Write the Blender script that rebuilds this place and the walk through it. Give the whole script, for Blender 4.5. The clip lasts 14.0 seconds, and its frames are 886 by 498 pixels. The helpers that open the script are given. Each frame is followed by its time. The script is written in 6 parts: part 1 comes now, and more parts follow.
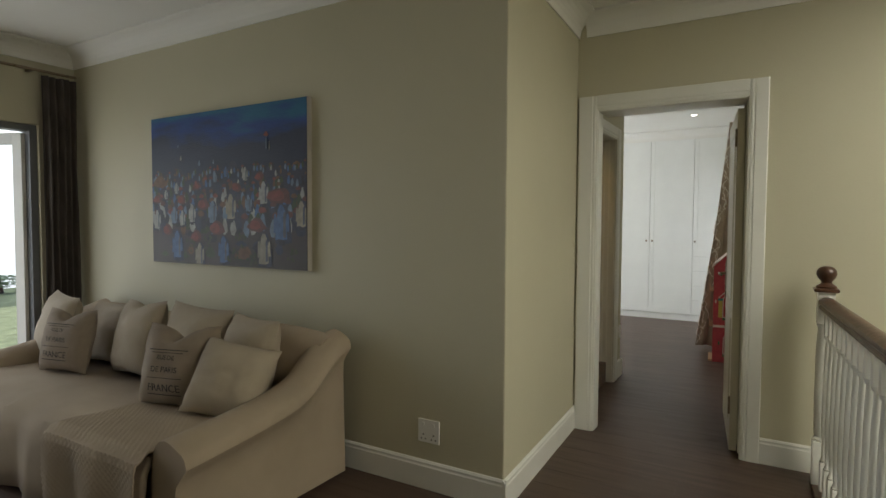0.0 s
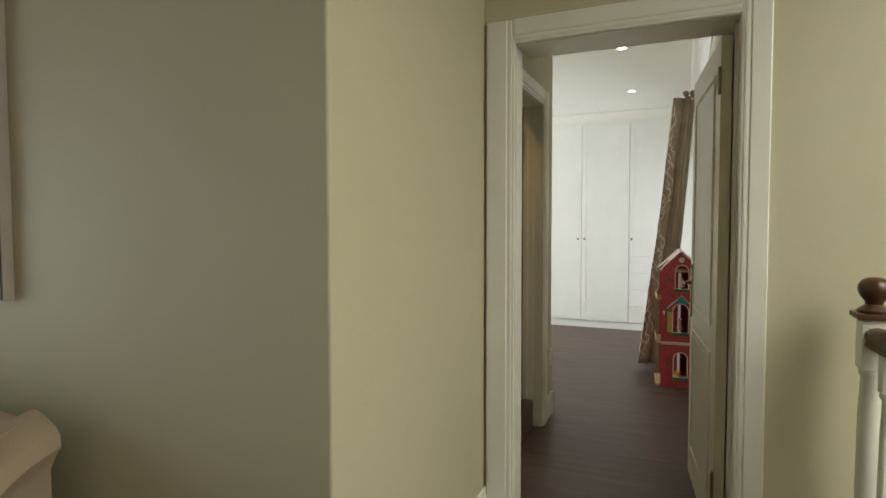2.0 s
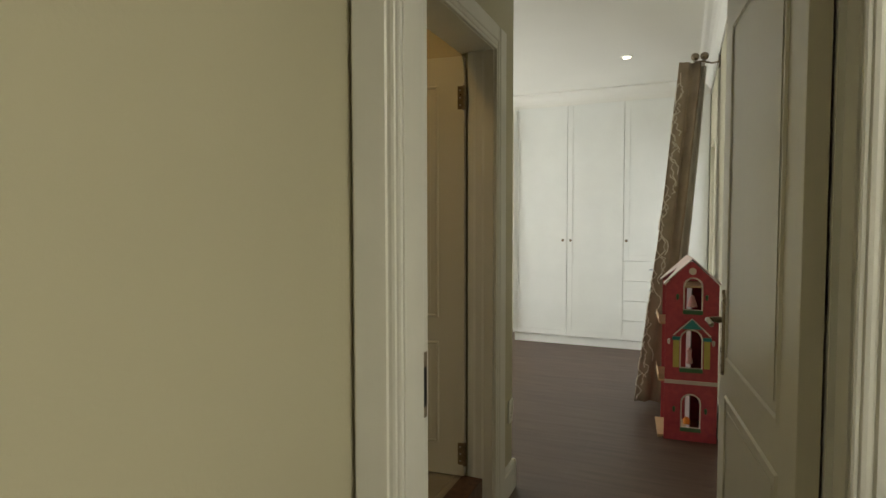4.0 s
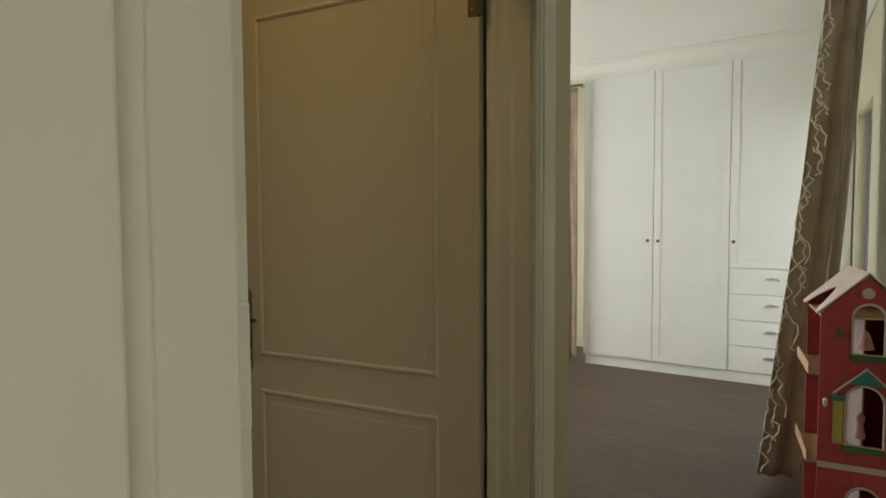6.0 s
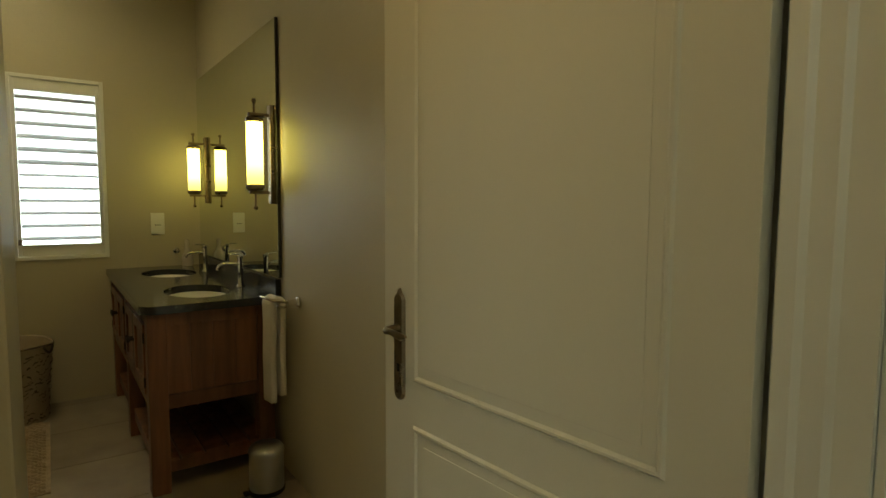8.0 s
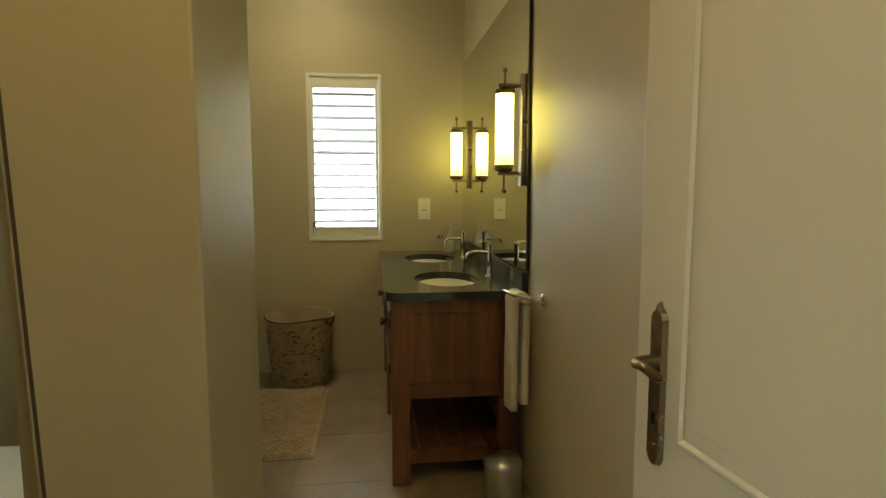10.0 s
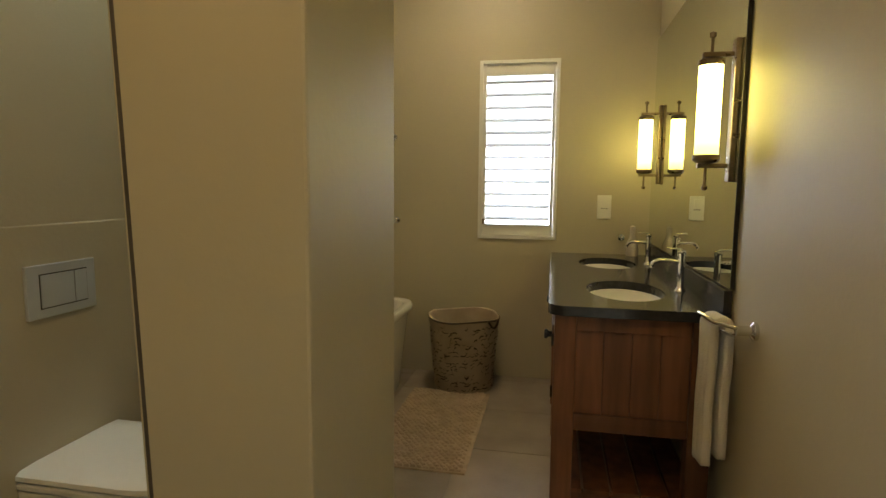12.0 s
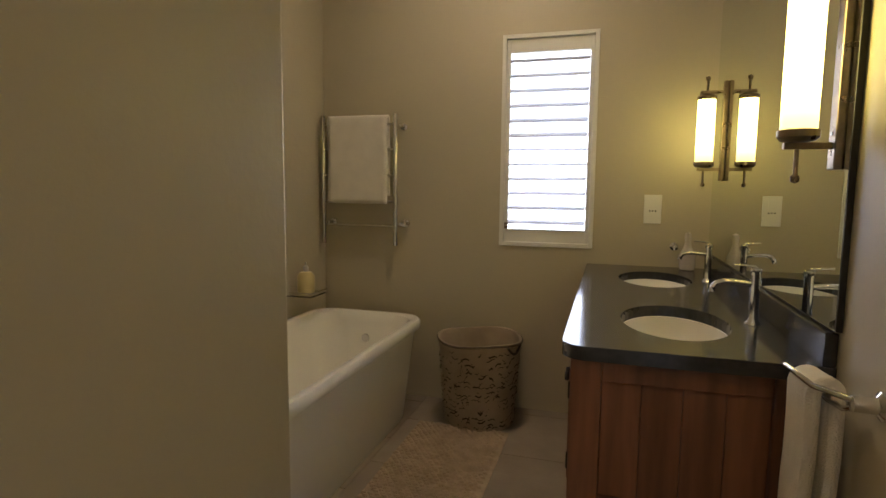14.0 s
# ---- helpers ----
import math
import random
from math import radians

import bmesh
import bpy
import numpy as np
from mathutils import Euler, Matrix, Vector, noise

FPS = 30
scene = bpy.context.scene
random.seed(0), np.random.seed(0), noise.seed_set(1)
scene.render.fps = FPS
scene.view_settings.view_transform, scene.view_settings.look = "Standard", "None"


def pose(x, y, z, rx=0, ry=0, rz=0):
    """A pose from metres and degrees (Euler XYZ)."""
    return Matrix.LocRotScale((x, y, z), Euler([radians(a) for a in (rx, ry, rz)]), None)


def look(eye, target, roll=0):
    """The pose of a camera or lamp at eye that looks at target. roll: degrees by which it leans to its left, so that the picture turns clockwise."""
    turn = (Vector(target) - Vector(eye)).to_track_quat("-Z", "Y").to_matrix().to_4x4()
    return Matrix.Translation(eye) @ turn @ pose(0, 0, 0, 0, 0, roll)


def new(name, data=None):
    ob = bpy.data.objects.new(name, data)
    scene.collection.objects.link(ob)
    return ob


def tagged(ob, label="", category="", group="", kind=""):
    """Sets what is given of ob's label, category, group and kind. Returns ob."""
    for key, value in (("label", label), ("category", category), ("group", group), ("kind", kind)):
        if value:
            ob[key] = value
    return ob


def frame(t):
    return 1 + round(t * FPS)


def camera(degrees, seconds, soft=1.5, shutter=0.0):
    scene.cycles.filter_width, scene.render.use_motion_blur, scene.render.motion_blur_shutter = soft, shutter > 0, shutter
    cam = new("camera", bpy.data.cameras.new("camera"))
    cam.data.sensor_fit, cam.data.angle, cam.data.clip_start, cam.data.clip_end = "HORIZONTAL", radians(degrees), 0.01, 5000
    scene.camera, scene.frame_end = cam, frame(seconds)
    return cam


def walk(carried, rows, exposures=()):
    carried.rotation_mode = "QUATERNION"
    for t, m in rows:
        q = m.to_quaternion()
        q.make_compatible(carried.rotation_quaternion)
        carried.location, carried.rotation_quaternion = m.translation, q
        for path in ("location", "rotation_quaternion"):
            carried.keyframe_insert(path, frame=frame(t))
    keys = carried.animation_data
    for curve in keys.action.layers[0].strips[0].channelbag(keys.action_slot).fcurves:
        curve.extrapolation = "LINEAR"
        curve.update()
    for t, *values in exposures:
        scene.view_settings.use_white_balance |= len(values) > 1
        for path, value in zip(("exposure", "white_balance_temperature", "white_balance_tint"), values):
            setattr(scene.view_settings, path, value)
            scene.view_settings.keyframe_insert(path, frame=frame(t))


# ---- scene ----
cam = camera(76.8, 14.0)
PATH = [
    (0, (0.332, 0.506, 1.346), (-0.683, 2.227, 1.258), 0.3),
    (0.5, (0.249, 0.816, 1.331), (-0.687, 2.582, 1.242), 0.2),
    (1, (0.16, 1.131, 1.314), (-0.723, 2.923, 1.227), 0.1),
    (1.5, (0.079, 1.455, 1.314), (-0.761, 3.267, 1.229), 0.0),
    (2, (0.032, 1.799, 1.312), (-0.77, 3.629, 1.224), -0.1),
    (2.5, (-0.006, 2.106, 1.318), (-0.79, 3.943, 1.227), -0.1),
    (3, (-0.04, 2.413, 1.339), (-0.821, 4.252, 1.243), -0.1),
    (5.3, (-0.155, 3.69, 1.285), (-1.020, 5.493, 1.200), -0.1),
    (5.5, (-0.195, 3.795, 1.285), (-1.094, 5.580, 1.196), -0.1),
    (6, (-0.307, 4.03, 1.304), (-1.332, 5.745, 1.203), -0.3),
    (6.5, (-0.402, 4.24, 1.303), (-1.552, 5.872, 1.19), 0.2),
    (7, (-0.486, 4.382, 1.293), (-1.791, 5.894, 1.176), 0.4),
    (7.5, (-0.552, 4.476, 1.288), (-2.032, 5.815, 1.166), 0.5),
    (8, (-0.6, 4.537, 1.303), (-2.229, 5.686, 1.143), 0.3),
    (8.5, (-0.666, 4.577, 1.286), (-2.412, 5.544, 1.146), 1.1),
    (8.7, (-0.692, 4.606, 1.293), (-2.478, 5.492, 1.132), 0.7),
    (10.8, (-1.03, 4.785, 1.27), (-3.017, 4.702, 1.063), 0.5),
    (11, (-1.054, 4.785, 1.274), (-3.038, 4.642, 1.06), 0.5),
    (11.5, (-1.097, 4.788, 1.273), (-3.065, 4.502, 1.06), 0.7),
    (12, (-1.16, 4.809, 1.279), (-3.11, 4.422, 1.058), 0.5),
    (12.5, (-1.272, 4.819, 1.276), (-3.208, 4.367, 1.058), 0.6),
    (13, (-1.424, 4.853, 1.271), (-3.343, 4.336, 1.052), 0.4),
    (13.5, (-1.535, 4.874, 1.265), (-3.446, 4.326, 1.048), 0.5),
    (14, (-1.669, 4.89, 1.254), (-3.576, 4.325, 1.043), 0.6),
]
walk(cam, [(t, look(eye, target, roll)) for t, eye, target, roll in PATH], [(0.0, -0.31, 6450, 10), (1.5, 0.10, 6550, 9), (3.0, -0.08, 6850, 8), (5.5, -0.25, 7000, 7), (7.0, -0.13, 7000, 1), (8.0, 0.36, 6650, -6), (8.5, 0.60, 6500, -7), (11.0, 1.22, 6350, 6), (12.5, 1.18, 6000, 14), (14.0, 1.05, 5700, 23)])

# ---- world, sun, lamps ----
world = bpy.data.worlds.new("sky")
scene.world = world
world.use_nodes = True
wn = world.node_tree
sky = wn.nodes.new("ShaderNodeTexSky")
sky.sky_type = 'NISHITA'
sky.sun_disc = False
sky.sun_elevation = radians(55)
sky.sun_rotation = radians(200)
bg = wn.nodes["Background"]
wn.links.new(sky.outputs[0], bg.inputs[0])
bg.inputs[1].default_value = 0.15

sun_data = bpy.data.lights.new("sun", 'SUN')
sun_data.energy, sun_data.angle, sun_data.color = 4.5, radians(0.6), (1.0, 0.95, 0.88)
sun = new("sun", sun_data)
sun.matrix_world = look((0, 0, 20), (7, -12, 0))


def area(name, at, towards, w, h, watts, colour=(1, 1, 1)):
    d = bpy.data.lights.new(name, 'AREA')
    d.shape, d.size, d.size_y, d.energy, d.color = 'RECTANGLE', w, h, watts, colour
    o = new(name, d)
    o.matrix_world = look(at, towards)
    return o


DAY = (0.93, 0.97, 1.0)
area("lounge_door_daylight", (-4.75, 1.2, 1.15), (0, 1.3, 1.0), 2.2, 2.0, 25, DAY)
# Unseen source: side lamp added in front of the closed stair wall.
area("stair_side_fill", (4.1, 1.0, 2.05), (0, 3.0, 1.1), 2.6, 1.1, 42, (1.0, 0.98, 0.86))
# Added overhead lamp, no opening above it; brightens the doorway wall.
area("stair_overhead_fill", (2.3, 2.65, 2.66), (2.3, 2.651, 0), 1.9, 1.7, 98, (1.0, 0.98, 0.86))
area("bedroom_east_daylight", (0.42, 8.57, 1.1), (-2, 8.1, 1.1), 0.7, 1.9, 16, DAY)
area("bedroom_west_daylight", (-3.9, 7.6, 1.3), (0, 7.6, 1.1), 1.8, 1.8, 98, DAY)
area("bathroom_window_daylight", (-4.58, 4.598, 1.485), (-2, 4.598, 1.3), 0.43, 0.98, 2.1, DAY)

# First beam follows the door's warm glow; the other two are added fill.
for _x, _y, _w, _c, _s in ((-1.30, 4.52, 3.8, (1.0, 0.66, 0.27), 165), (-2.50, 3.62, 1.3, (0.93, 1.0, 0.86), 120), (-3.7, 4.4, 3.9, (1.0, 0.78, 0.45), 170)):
    _d = bpy.data.lights.new("bathroom_downlight_and_fill", 'AREA')
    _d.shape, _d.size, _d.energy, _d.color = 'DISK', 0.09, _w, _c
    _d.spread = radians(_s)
    _o = new("bathroom_downlight_and_fill", _d)
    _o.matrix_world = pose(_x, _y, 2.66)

# ---- materials ----
def nodes(m):
    return m.node_tree.nodes, m.node_tree.links


def mat(name, colour, rough=0.5, metal=0.0, var=0.08, scale=6.0, bump=0.1, fine=180.0, stretch=(1, 1, 1), second=None, spec=0.5, coat=0.0, bumpdist=0.002):
    """A surface with large soft variation, fine grain and relief."""
    m = bpy.data.materials.new(name)
    m.use_nodes = True
    n, l = nodes(m)
    b = n["Principled BSDF"]
    b.inputs["Metallic"].default_value = metal
    b.inputs["Specular IOR Level"].default_value = spec
    b.inputs["Coat Weight"].default_value = coat
    tc = n.new("ShaderNodeTexCoord")
    mp = n.new("ShaderNodeMapping")
    mp.inputs["Scale"].default_value = stretch
    l.new(tc.outputs["Object"], mp.inputs[0])
    big = n.new("ShaderNodeTexNoise")
    big.inputs["Scale"].default_value = scale
    big.inputs["Detail"].default_value = 5
    l.new(mp.outputs[0], big.inputs["Vector"])
    small = n.new("ShaderNodeTexNoise")
    small.inputs["Scale"].default_value = fine
    small.inputs["Detail"].default_value = 3
    l.new(mp.outputs[0], small.inputs["Vector"])
    ramp = n.new("ShaderNodeMix")
    ramp.data_type = 'RGBA'
    other = second or tuple(c * (1 - var * 2) for c in colour)
    ramp.inputs["A"].default_value = (*colour, 1)
    ramp.inputs["B"].default_value = (*other, 1)
    rng = n.new("ShaderNodeMapRange")
    rng.inputs["From Min"].default_value, rng.inputs["From Max"].default_value = 0.35, 0.68
    l.new(big.outputs["Fac"], rng.inputs["Value"])
    l.new(rng.outputs[0], ramp.inputs["Factor"])
    l.new(ramp.outputs["Result"], b.inputs["Base Color"])
    r = n.new("ShaderNodeMapRange")
    r.inputs["To Min"].default_value, r.inputs["To Max"].default_value = max(rough - 0.06, 0.02), min(rough + 0.08, 1)
    l.new(big.outputs["Fac"], r.inputs["Value"])
    l.new(r.outputs[0], b.inputs["Roughness"])
    if bump:
        bp = n.new("ShaderNodeBump")
        bp.inputs["Strength"].default_value = bump
        bp.inputs["Distance"].default_value = bumpdist
        l.new(small.outputs["Fac"], bp.inputs["Height"])
        l.new(bp.outputs[0], b.inputs["Normal"])
    return m


M = {}
M["wall"] = mat("wall_paint", (0.52, 0.485, 0.35), 0.62, var=0.02, scale=1.6, bump=0.25, fine=90)
M["wallbath"] = mat("bath_wall_paint", (0.485, 0.435, 0.305), 0.46, var=0.03, scale=1.4, bump=0.25, fine=70)
M["ceiling"] = mat("ceiling_paint", (0.80, 0.79, 0.74), 0.8, var=0.02, scale=1.2, bump=0.15, fine=120)
M["white"] = mat("white_gloss_paint", (0.74, 0.73, 0.67), 0.35, var=0.025, scale=5, bump=0.06, fine=60)
M["door"] = mat("door_paint", (0.62, 0.585, 0.475), 0.33, var=0.02, scale=3, bump=0.08, fine=50, stretch=(1, 1, .2))
M["wardrobe"] = mat("wardrobe_paint", (0.80, 0.81, 0.78), 0.4, var=0.02, scale=4, bump=0.05, fine=60)
M["darkwood"] = mat("dark_wood", (0.095, 0.042, 0.022), 0.3, var=0.25, scale=5, bump=0.15, fine=60, stretch=(8, 8, 1))
M["plank"] = mat("floor_wood", (0.085, 0.052, 0.036), 0.45, var=0.13, scale=3, bump=0.1, fine=60, stretch=(0.8, 9, 1))
M["chrome"] = mat("chrome", (0.75, 0.74, 0.72), 0.09, 1.0, var=0.03, bump=0.0)
M["bronze"] = mat("antique_metal", (0.30, 0.24, 0.17), 0.28, 1.0, var=0.15, scale=30, bump=0.1)
M["steel"] = mat("brushed_steel", (0.60, 0.62, 0.66), 0.3, 1.0, var=0.04, bump=0.08, fine=200)
M["ceramic"] = mat("ceramic", (0.82, 0.80, 0.73), 0.12, var=0.01, bump=0.0, coat=0.3)
M["granite"] = mat("black_granite", (0.022, 0.023, 0.028), 0.12, var=0.3, scale=40, bump=0.02, second=(0.035, 0.036, 0.042))
M["wood"] = mat("red_wood", (0.22, 0.095, 0.048), 0.40, var=0.3, scale=2.5, bump=0.15, fine=50, stretch=(9, 9, 0.9), second=(0.10, 0.042, 0.022))
M["linen"] = mat("linen", (0.40, 0.335, 0.25), 0.95, var=0.07, scale=5, bump=0.55, fine=350, bumpdist=0.003)
M["cover"] = mat("sofa_cover", (0.39, 0.31, 0.22), 0.92, var=0.06, scale=4, bump=0.5, fine=320, bumpdist=0.003)
M["towel"] = mat("towel", (0.74, 0.70, 0.60), 0.98, var=0.04, scale=12, bump=0.9, fine=260, bumpdist=0.004)
M["curtaindark"] = mat("dark_curtain", (0.085, 0.07, 0.06), 0.9, var=0.15, scale=6, bump=0.4, fine=300)
M["black"] = mat("black_gap", (0.01, 0.01, 0.01), 0.6, var=0.1, bump=0)
M["sock"] = mat("white_plastic", (0.76, 0.75, 0.70), 0.35, var=0.01, bump=0)
_n, _l = M["wood"].node_tree.nodes, M["wood"].node_tree.links
_oi, _hs, _mr = _n.new("ShaderNodeObjectInfo"), _n.new("ShaderNodeHueSaturation"), _n.new("ShaderNodeMapRange")
_mr.inputs["To Min"].default_value, _mr.inputs["To Max"].default_value = 0.62, 1.28
_l.new(_oi.outputs["Random"], _mr.inputs["Value"])
_l.new(_mr.outputs[0], _hs.inputs["Value"])
_l.new(_n["Principled BSDF"].inputs["Base Color"].links[0].from_socket, _hs.inputs["Color"])
_l.new(_hs.outputs[0], _n["Principled BSDF"].inputs["Base Color"])
M["tile"] = mat("stone_tile", (0.33, 0.275, 0.20), 0.35, var=0.12, scale=5, bump=0.2, fine=60)
M["grass"] = mat("lawn", (0.34, 0.40, 0.22), 0.95, var=0.2, scale=2, bump=0.5, fine=40)


def glow(name, colour, strength):
    m = bpy.data.materials.new(name)
    m.use_nodes = True
    b = m.node_tree.nodes["Principled BSDF"]
    b.inputs["Base Color"].default_value = (*colour, 1)
    b.inputs["Emission Color"].default_value = (*colour, 1)
    b.inputs["Emission Strength"].default_value = strength
    return m


def plain(name, colour, rough=0.5, metal=0.0):
    return mat(name, colour, rough, metal, var=0.06, scale=15, bump=0.05)


M["shade"] = glow("lamp_glass", (1.0, 0.80, 0.18), 6.5)
_n, _l = nodes(M["shade"])
_tc, _sp, _mr = _n.new("ShaderNodeTexCoord"), _n.new("ShaderNodeSeparateXYZ"), _n.new("ShaderNodeMapRange")
_mr.interpolation_type = 'SMOOTHSTEP'
for _k, _v in (("From Min", 0.09), ("From Max", 0.20), ("To Min", 1.5), ("To Max", 5.6)):
    _mr.inputs[_k].default_value = _v
_l.new(_tc.outputs["Object"], _sp.inputs[0])
_l.new(_sp.outputs["Z"], _mr.inputs["Value"])
_l.new(_mr.outputs[0], _n["Principled BSDF"].inputs["Emission Strength"])
M["bulb"] = glow("downlight_glow", (1.0, 0.95, 0.85), 8.0)
mm = bpy.data.materials.new("mirror")
mm.use_nodes = True
_b = mm.node_tree.nodes["Principled BSDF"]
_b.inputs["Metallic"].default_value, _b.inputs["Roughness"].default_value, _b.inputs["Base Color"].default_value = 1.0, 0.015, (0.80, 0.84, 0.76, 1)
M["mirror"] = mm
gm = bpy.data.materials.new("window_glass")
gm.use_nodes = True
_b = gm.node_tree.nodes["Principled BSDF"]
_b.inputs["Transmission Weight"].default_value, _b.inputs["Roughness"].default_value, _b.inputs["IOR"].default_value = 1.0, 0.0, 1.05
M["glass"] = gm

# White slats in a greyed paint: their backlit shade is in the colour.
M["slatshade"] = mat("shaded_slat_paint", (0.42, 0.43, 0.43), 0.45, var=0.03, scale=6, bump=0.05)

# ---- mesh tools ----
def obj(name, bm, material, parent=None, label="", smooth=False, kind=""):
    me = bpy.data.meshes.new(name)
    bm.normal_update()
    bm.to_mesh(me)
    bm.free()
    if smooth:
        me.shade_smooth()
        me.set_sharp_from_angle(angle=radians(40))
    me.materials.append(M[material] if isinstance(material, str) else material)
    o = new(name, me)
    if parent:
        o.parent = parent
    return tagged(o, label=label, kind=kind)


def part(name, bm, material, parent, label="", smooth=False):
    return obj(name, bm, material, parent, label, smooth)


def thing(name, at, label, category, group="", rz=0.0):
    e = new(name)
    e.empty_display_size = 0.1
    e.matrix_world = pose(*at, 0, 0, rz)
    return tagged(e, label, category, group)


def box(lo, hi, bevel=0.0, bm=None):
    """A box from corner to corner, with bevelled edges."""
    b = bmesh.new()
    vs = [b.verts.new((x, y, z)) for x in (lo[0], hi[0]) for y in (lo[1], hi[1]) for z in (lo[2], hi[2])]
    for f in ((0, 1, 3, 2), (4, 6, 7, 5), (0, 4, 5, 1), (2, 3, 7, 6), (0, 2, 6, 4), (1, 5, 7, 3)):
        b.faces.new([vs[i] for i in f])
    if bevel:
        bmesh.ops.bevel(b, geom=b.edges[:], offset=bevel, segments=2, affect='EDGES', profile=0.6)
    if bm is None:
        return b
    join(bm, b)
    return bm


def join(bm, other, m=None):
    me = bpy.data.meshes.new("t")
    if m is not None:
        other.transform(m)
    other.to_mesh(me)
    other.free()
    bm.from_mesh(me)
    bpy.data.meshes.remove(me)
    return bm


def lathe(profile, segs=20, at=(0, 0, 0), axis='Z'):
    """Turned shape from (radius, height) pairs."""
    b = bmesh.new()
    rings = []
    for r, z in profile:
        rings.append([b.verts.new((max(r, 1e-4) * math.cos(2 * math.pi * i / segs), max(r, 1e-4) * math.sin(2 * math.pi * i / segs), z)) for i in range(segs)])
    for a, c in zip(rings, rings[1:]):
        for i in range(segs):
            b.faces.new((a[i], a[(i + 1) % segs], c[(i + 1) % segs], c[i]))
    b.faces.new(rings[0][::-1])
    b.faces.new(rings[-1])
    if axis == 'X':
        b.transform(Matrix.Rotation(radians(90), 4, 'Y'))
    if axis == 'Y':
        b.transform(Matrix.Rotation(radians(-90), 4, 'X'))
    b.transform(Matrix.Translation(at))
    return b


def tube(points, r, segs=10):
    """A round bar along points."""
    b = bmesh.new()
    pts = [Vector(p) for p in points]
    rings = []
    for i, p in enumerate(pts):
        d = (pts[min(i + 1, len(pts) - 1)] - pts[max(i - 1, 0)]).normalized()
        side = d.cross(Vector((0.13, 0.21, 0.97))).normalized()
        up = side.cross(d)
        rr = r[i] if isinstance(r, (list, tuple)) else r
        rings.append([b.verts.new(p + side * rr * math.cos(2 * math.pi * k / segs) + up * rr * math.sin(2 * math.pi * k / segs)) for k in range(segs)])
    for a, c in zip(rings, rings[1:]):
        for k in range(segs):
            b.faces.new((a[k], a[(k + 1) % segs], c[(k + 1) % segs], c[k]))
    b.faces.new(rings[0][::-1])
    b.faces.new(rings[-1])
    bmesh.ops.recalc_face_normals(b, faces=b.faces[:])
    return b


def extrude(profile, length, axis='X', at=(0, 0, 0)):
    """A closed profile of (a, b) pairs drawn out along an axis: X: (y, z), Y: (x, z), Z: (x, y)."""
    b = bmesh.new()
    def v(p, d):
        return {'X': (d, p[0], p[1]), 'Y': (p[0], d, p[1]), 'Z': (p[0], p[1], d)}[axis]
    r0 = [b.verts.new(v(p, 0)) for p in profile]
    r1 = [b.verts.new(v(p, length)) for p in profile]
    n = len(profile)
    for i in range(n):
        b.faces.new((r0[i], r0[(i + 1) % n], r1[(i + 1) % n], r1[i]))
    b.faces.new(r0[::-1])
    b.faces.new(r1)
    b.transform(Matrix.Translation(at))
    bmesh.ops.recalc_face_normals(b, faces=b.faces[:])
    return b


def structure(name, bm, material, label="", smooth=False):
    return tagged(obj(name, bm, material, None, label, smooth), kind="structure")


# ---- the plan ----
YP, XR, YD, YDB = 2.88, -0.73, 4.12, 4.34      # lounge wall, return wall, doorway wall front and back
XP, XPB = -0.83, -0.98                          # passage wall and its bathroom face
BY0, BY1 = 4.465, 5.325                         # bathroom opening
YM, YMB = 5.33, 5.63                            # mirror wall, both faces
XW = -4.38                                      # bathroom window wall
ZB = 0.17                                       # bathroom floor level
OX0, OX1, OZ = -0.645, 0.195, 2.07               # main opening
XE = 0.165                                      # bedroom right wall
YW = 9.02                                       # wardrobe front
H = 2.68
XC = -4.47                                      # lounge door wall

# ---- walls ----
bm = extrude([(XC, YP), (XR - 0.006, YP), (XR - 0.002, YP + 0.002), (XR, YP + 0.006), (XR - 0.055, YD - 0.001), (XR - 0.17, YD - 0.001), (XR - 0.12, YP + 0.12), (XC, YP + 0.12)], H, "Z")
structure("wall_lounge", bm, "wall", "plain painted sage-cream wall behind the sofa")
bm = box((XR - 0.27, YD, 0), (OX0 - 0.03, YD + 0.098, H))
box((XR - 0.27, YD + 0.099, 0), (OX0 - 0.075, YDB, H), bm=bm)
box((OX0 - 0.075, YD + 0.099, OZ + 0.03), (OX0 - 0.03, YDB, H), bm=bm)
box((OX1 + 0.03, YD, 0), (4.2, YDB, H), bm=bm)
box((OX0 - 0.03, YD, OZ + 0.03), (OX1 + 0.03, YDB, H), bm=bm)
structure("wall_doorway", bm, "wall")
bm = box((XPB, YDB + 0.001, 0), (XP, BY0 - 0.0304, H))
box((XPB, BY1 + 0.031, 0), (XP, YMB - 0.001, H), bm=bm)
box((XPB, BY0 - 0.031, 2.091), (XP, BY1 + 0.031, H), bm=bm)
structure("wall_passage", bm, "wall")
structure("door_sill", box((XPB + 0.012, BY0 + 0.013, -0.01), (-0.872, BY1 - 0.015, ZB + 0.003), 0.003), "darkwood")
structure("trim", box((XP, YDB + 0.002, 0.0), (XP + 0.0015, BY0 - 0.0302, H - 0.14)), "white")
bm = box((XW, YM, 0), (XPB - 0.001, YMB, H))
structure("wall_mirror", bm, "wallbath")
# bathroom window wall
WY0, WY1, WZ0, WZ1 = 4.375, 4.82, 0.985, 1.985
bm = box((XW - 0.25, 2.95, 0), (XW, WY0, H))
box((XW - 0.25, WY1, 0), (XW, YMB, H), bm=bm)
box((XW - 0.25, WY0, 0), (XW, WY1, WZ0), bm=bm)
box((XW - 0.25, WY0, WZ1), (XW, WY1, H), bm=bm)
structure("wall_bath_window", bm, "wallbath")
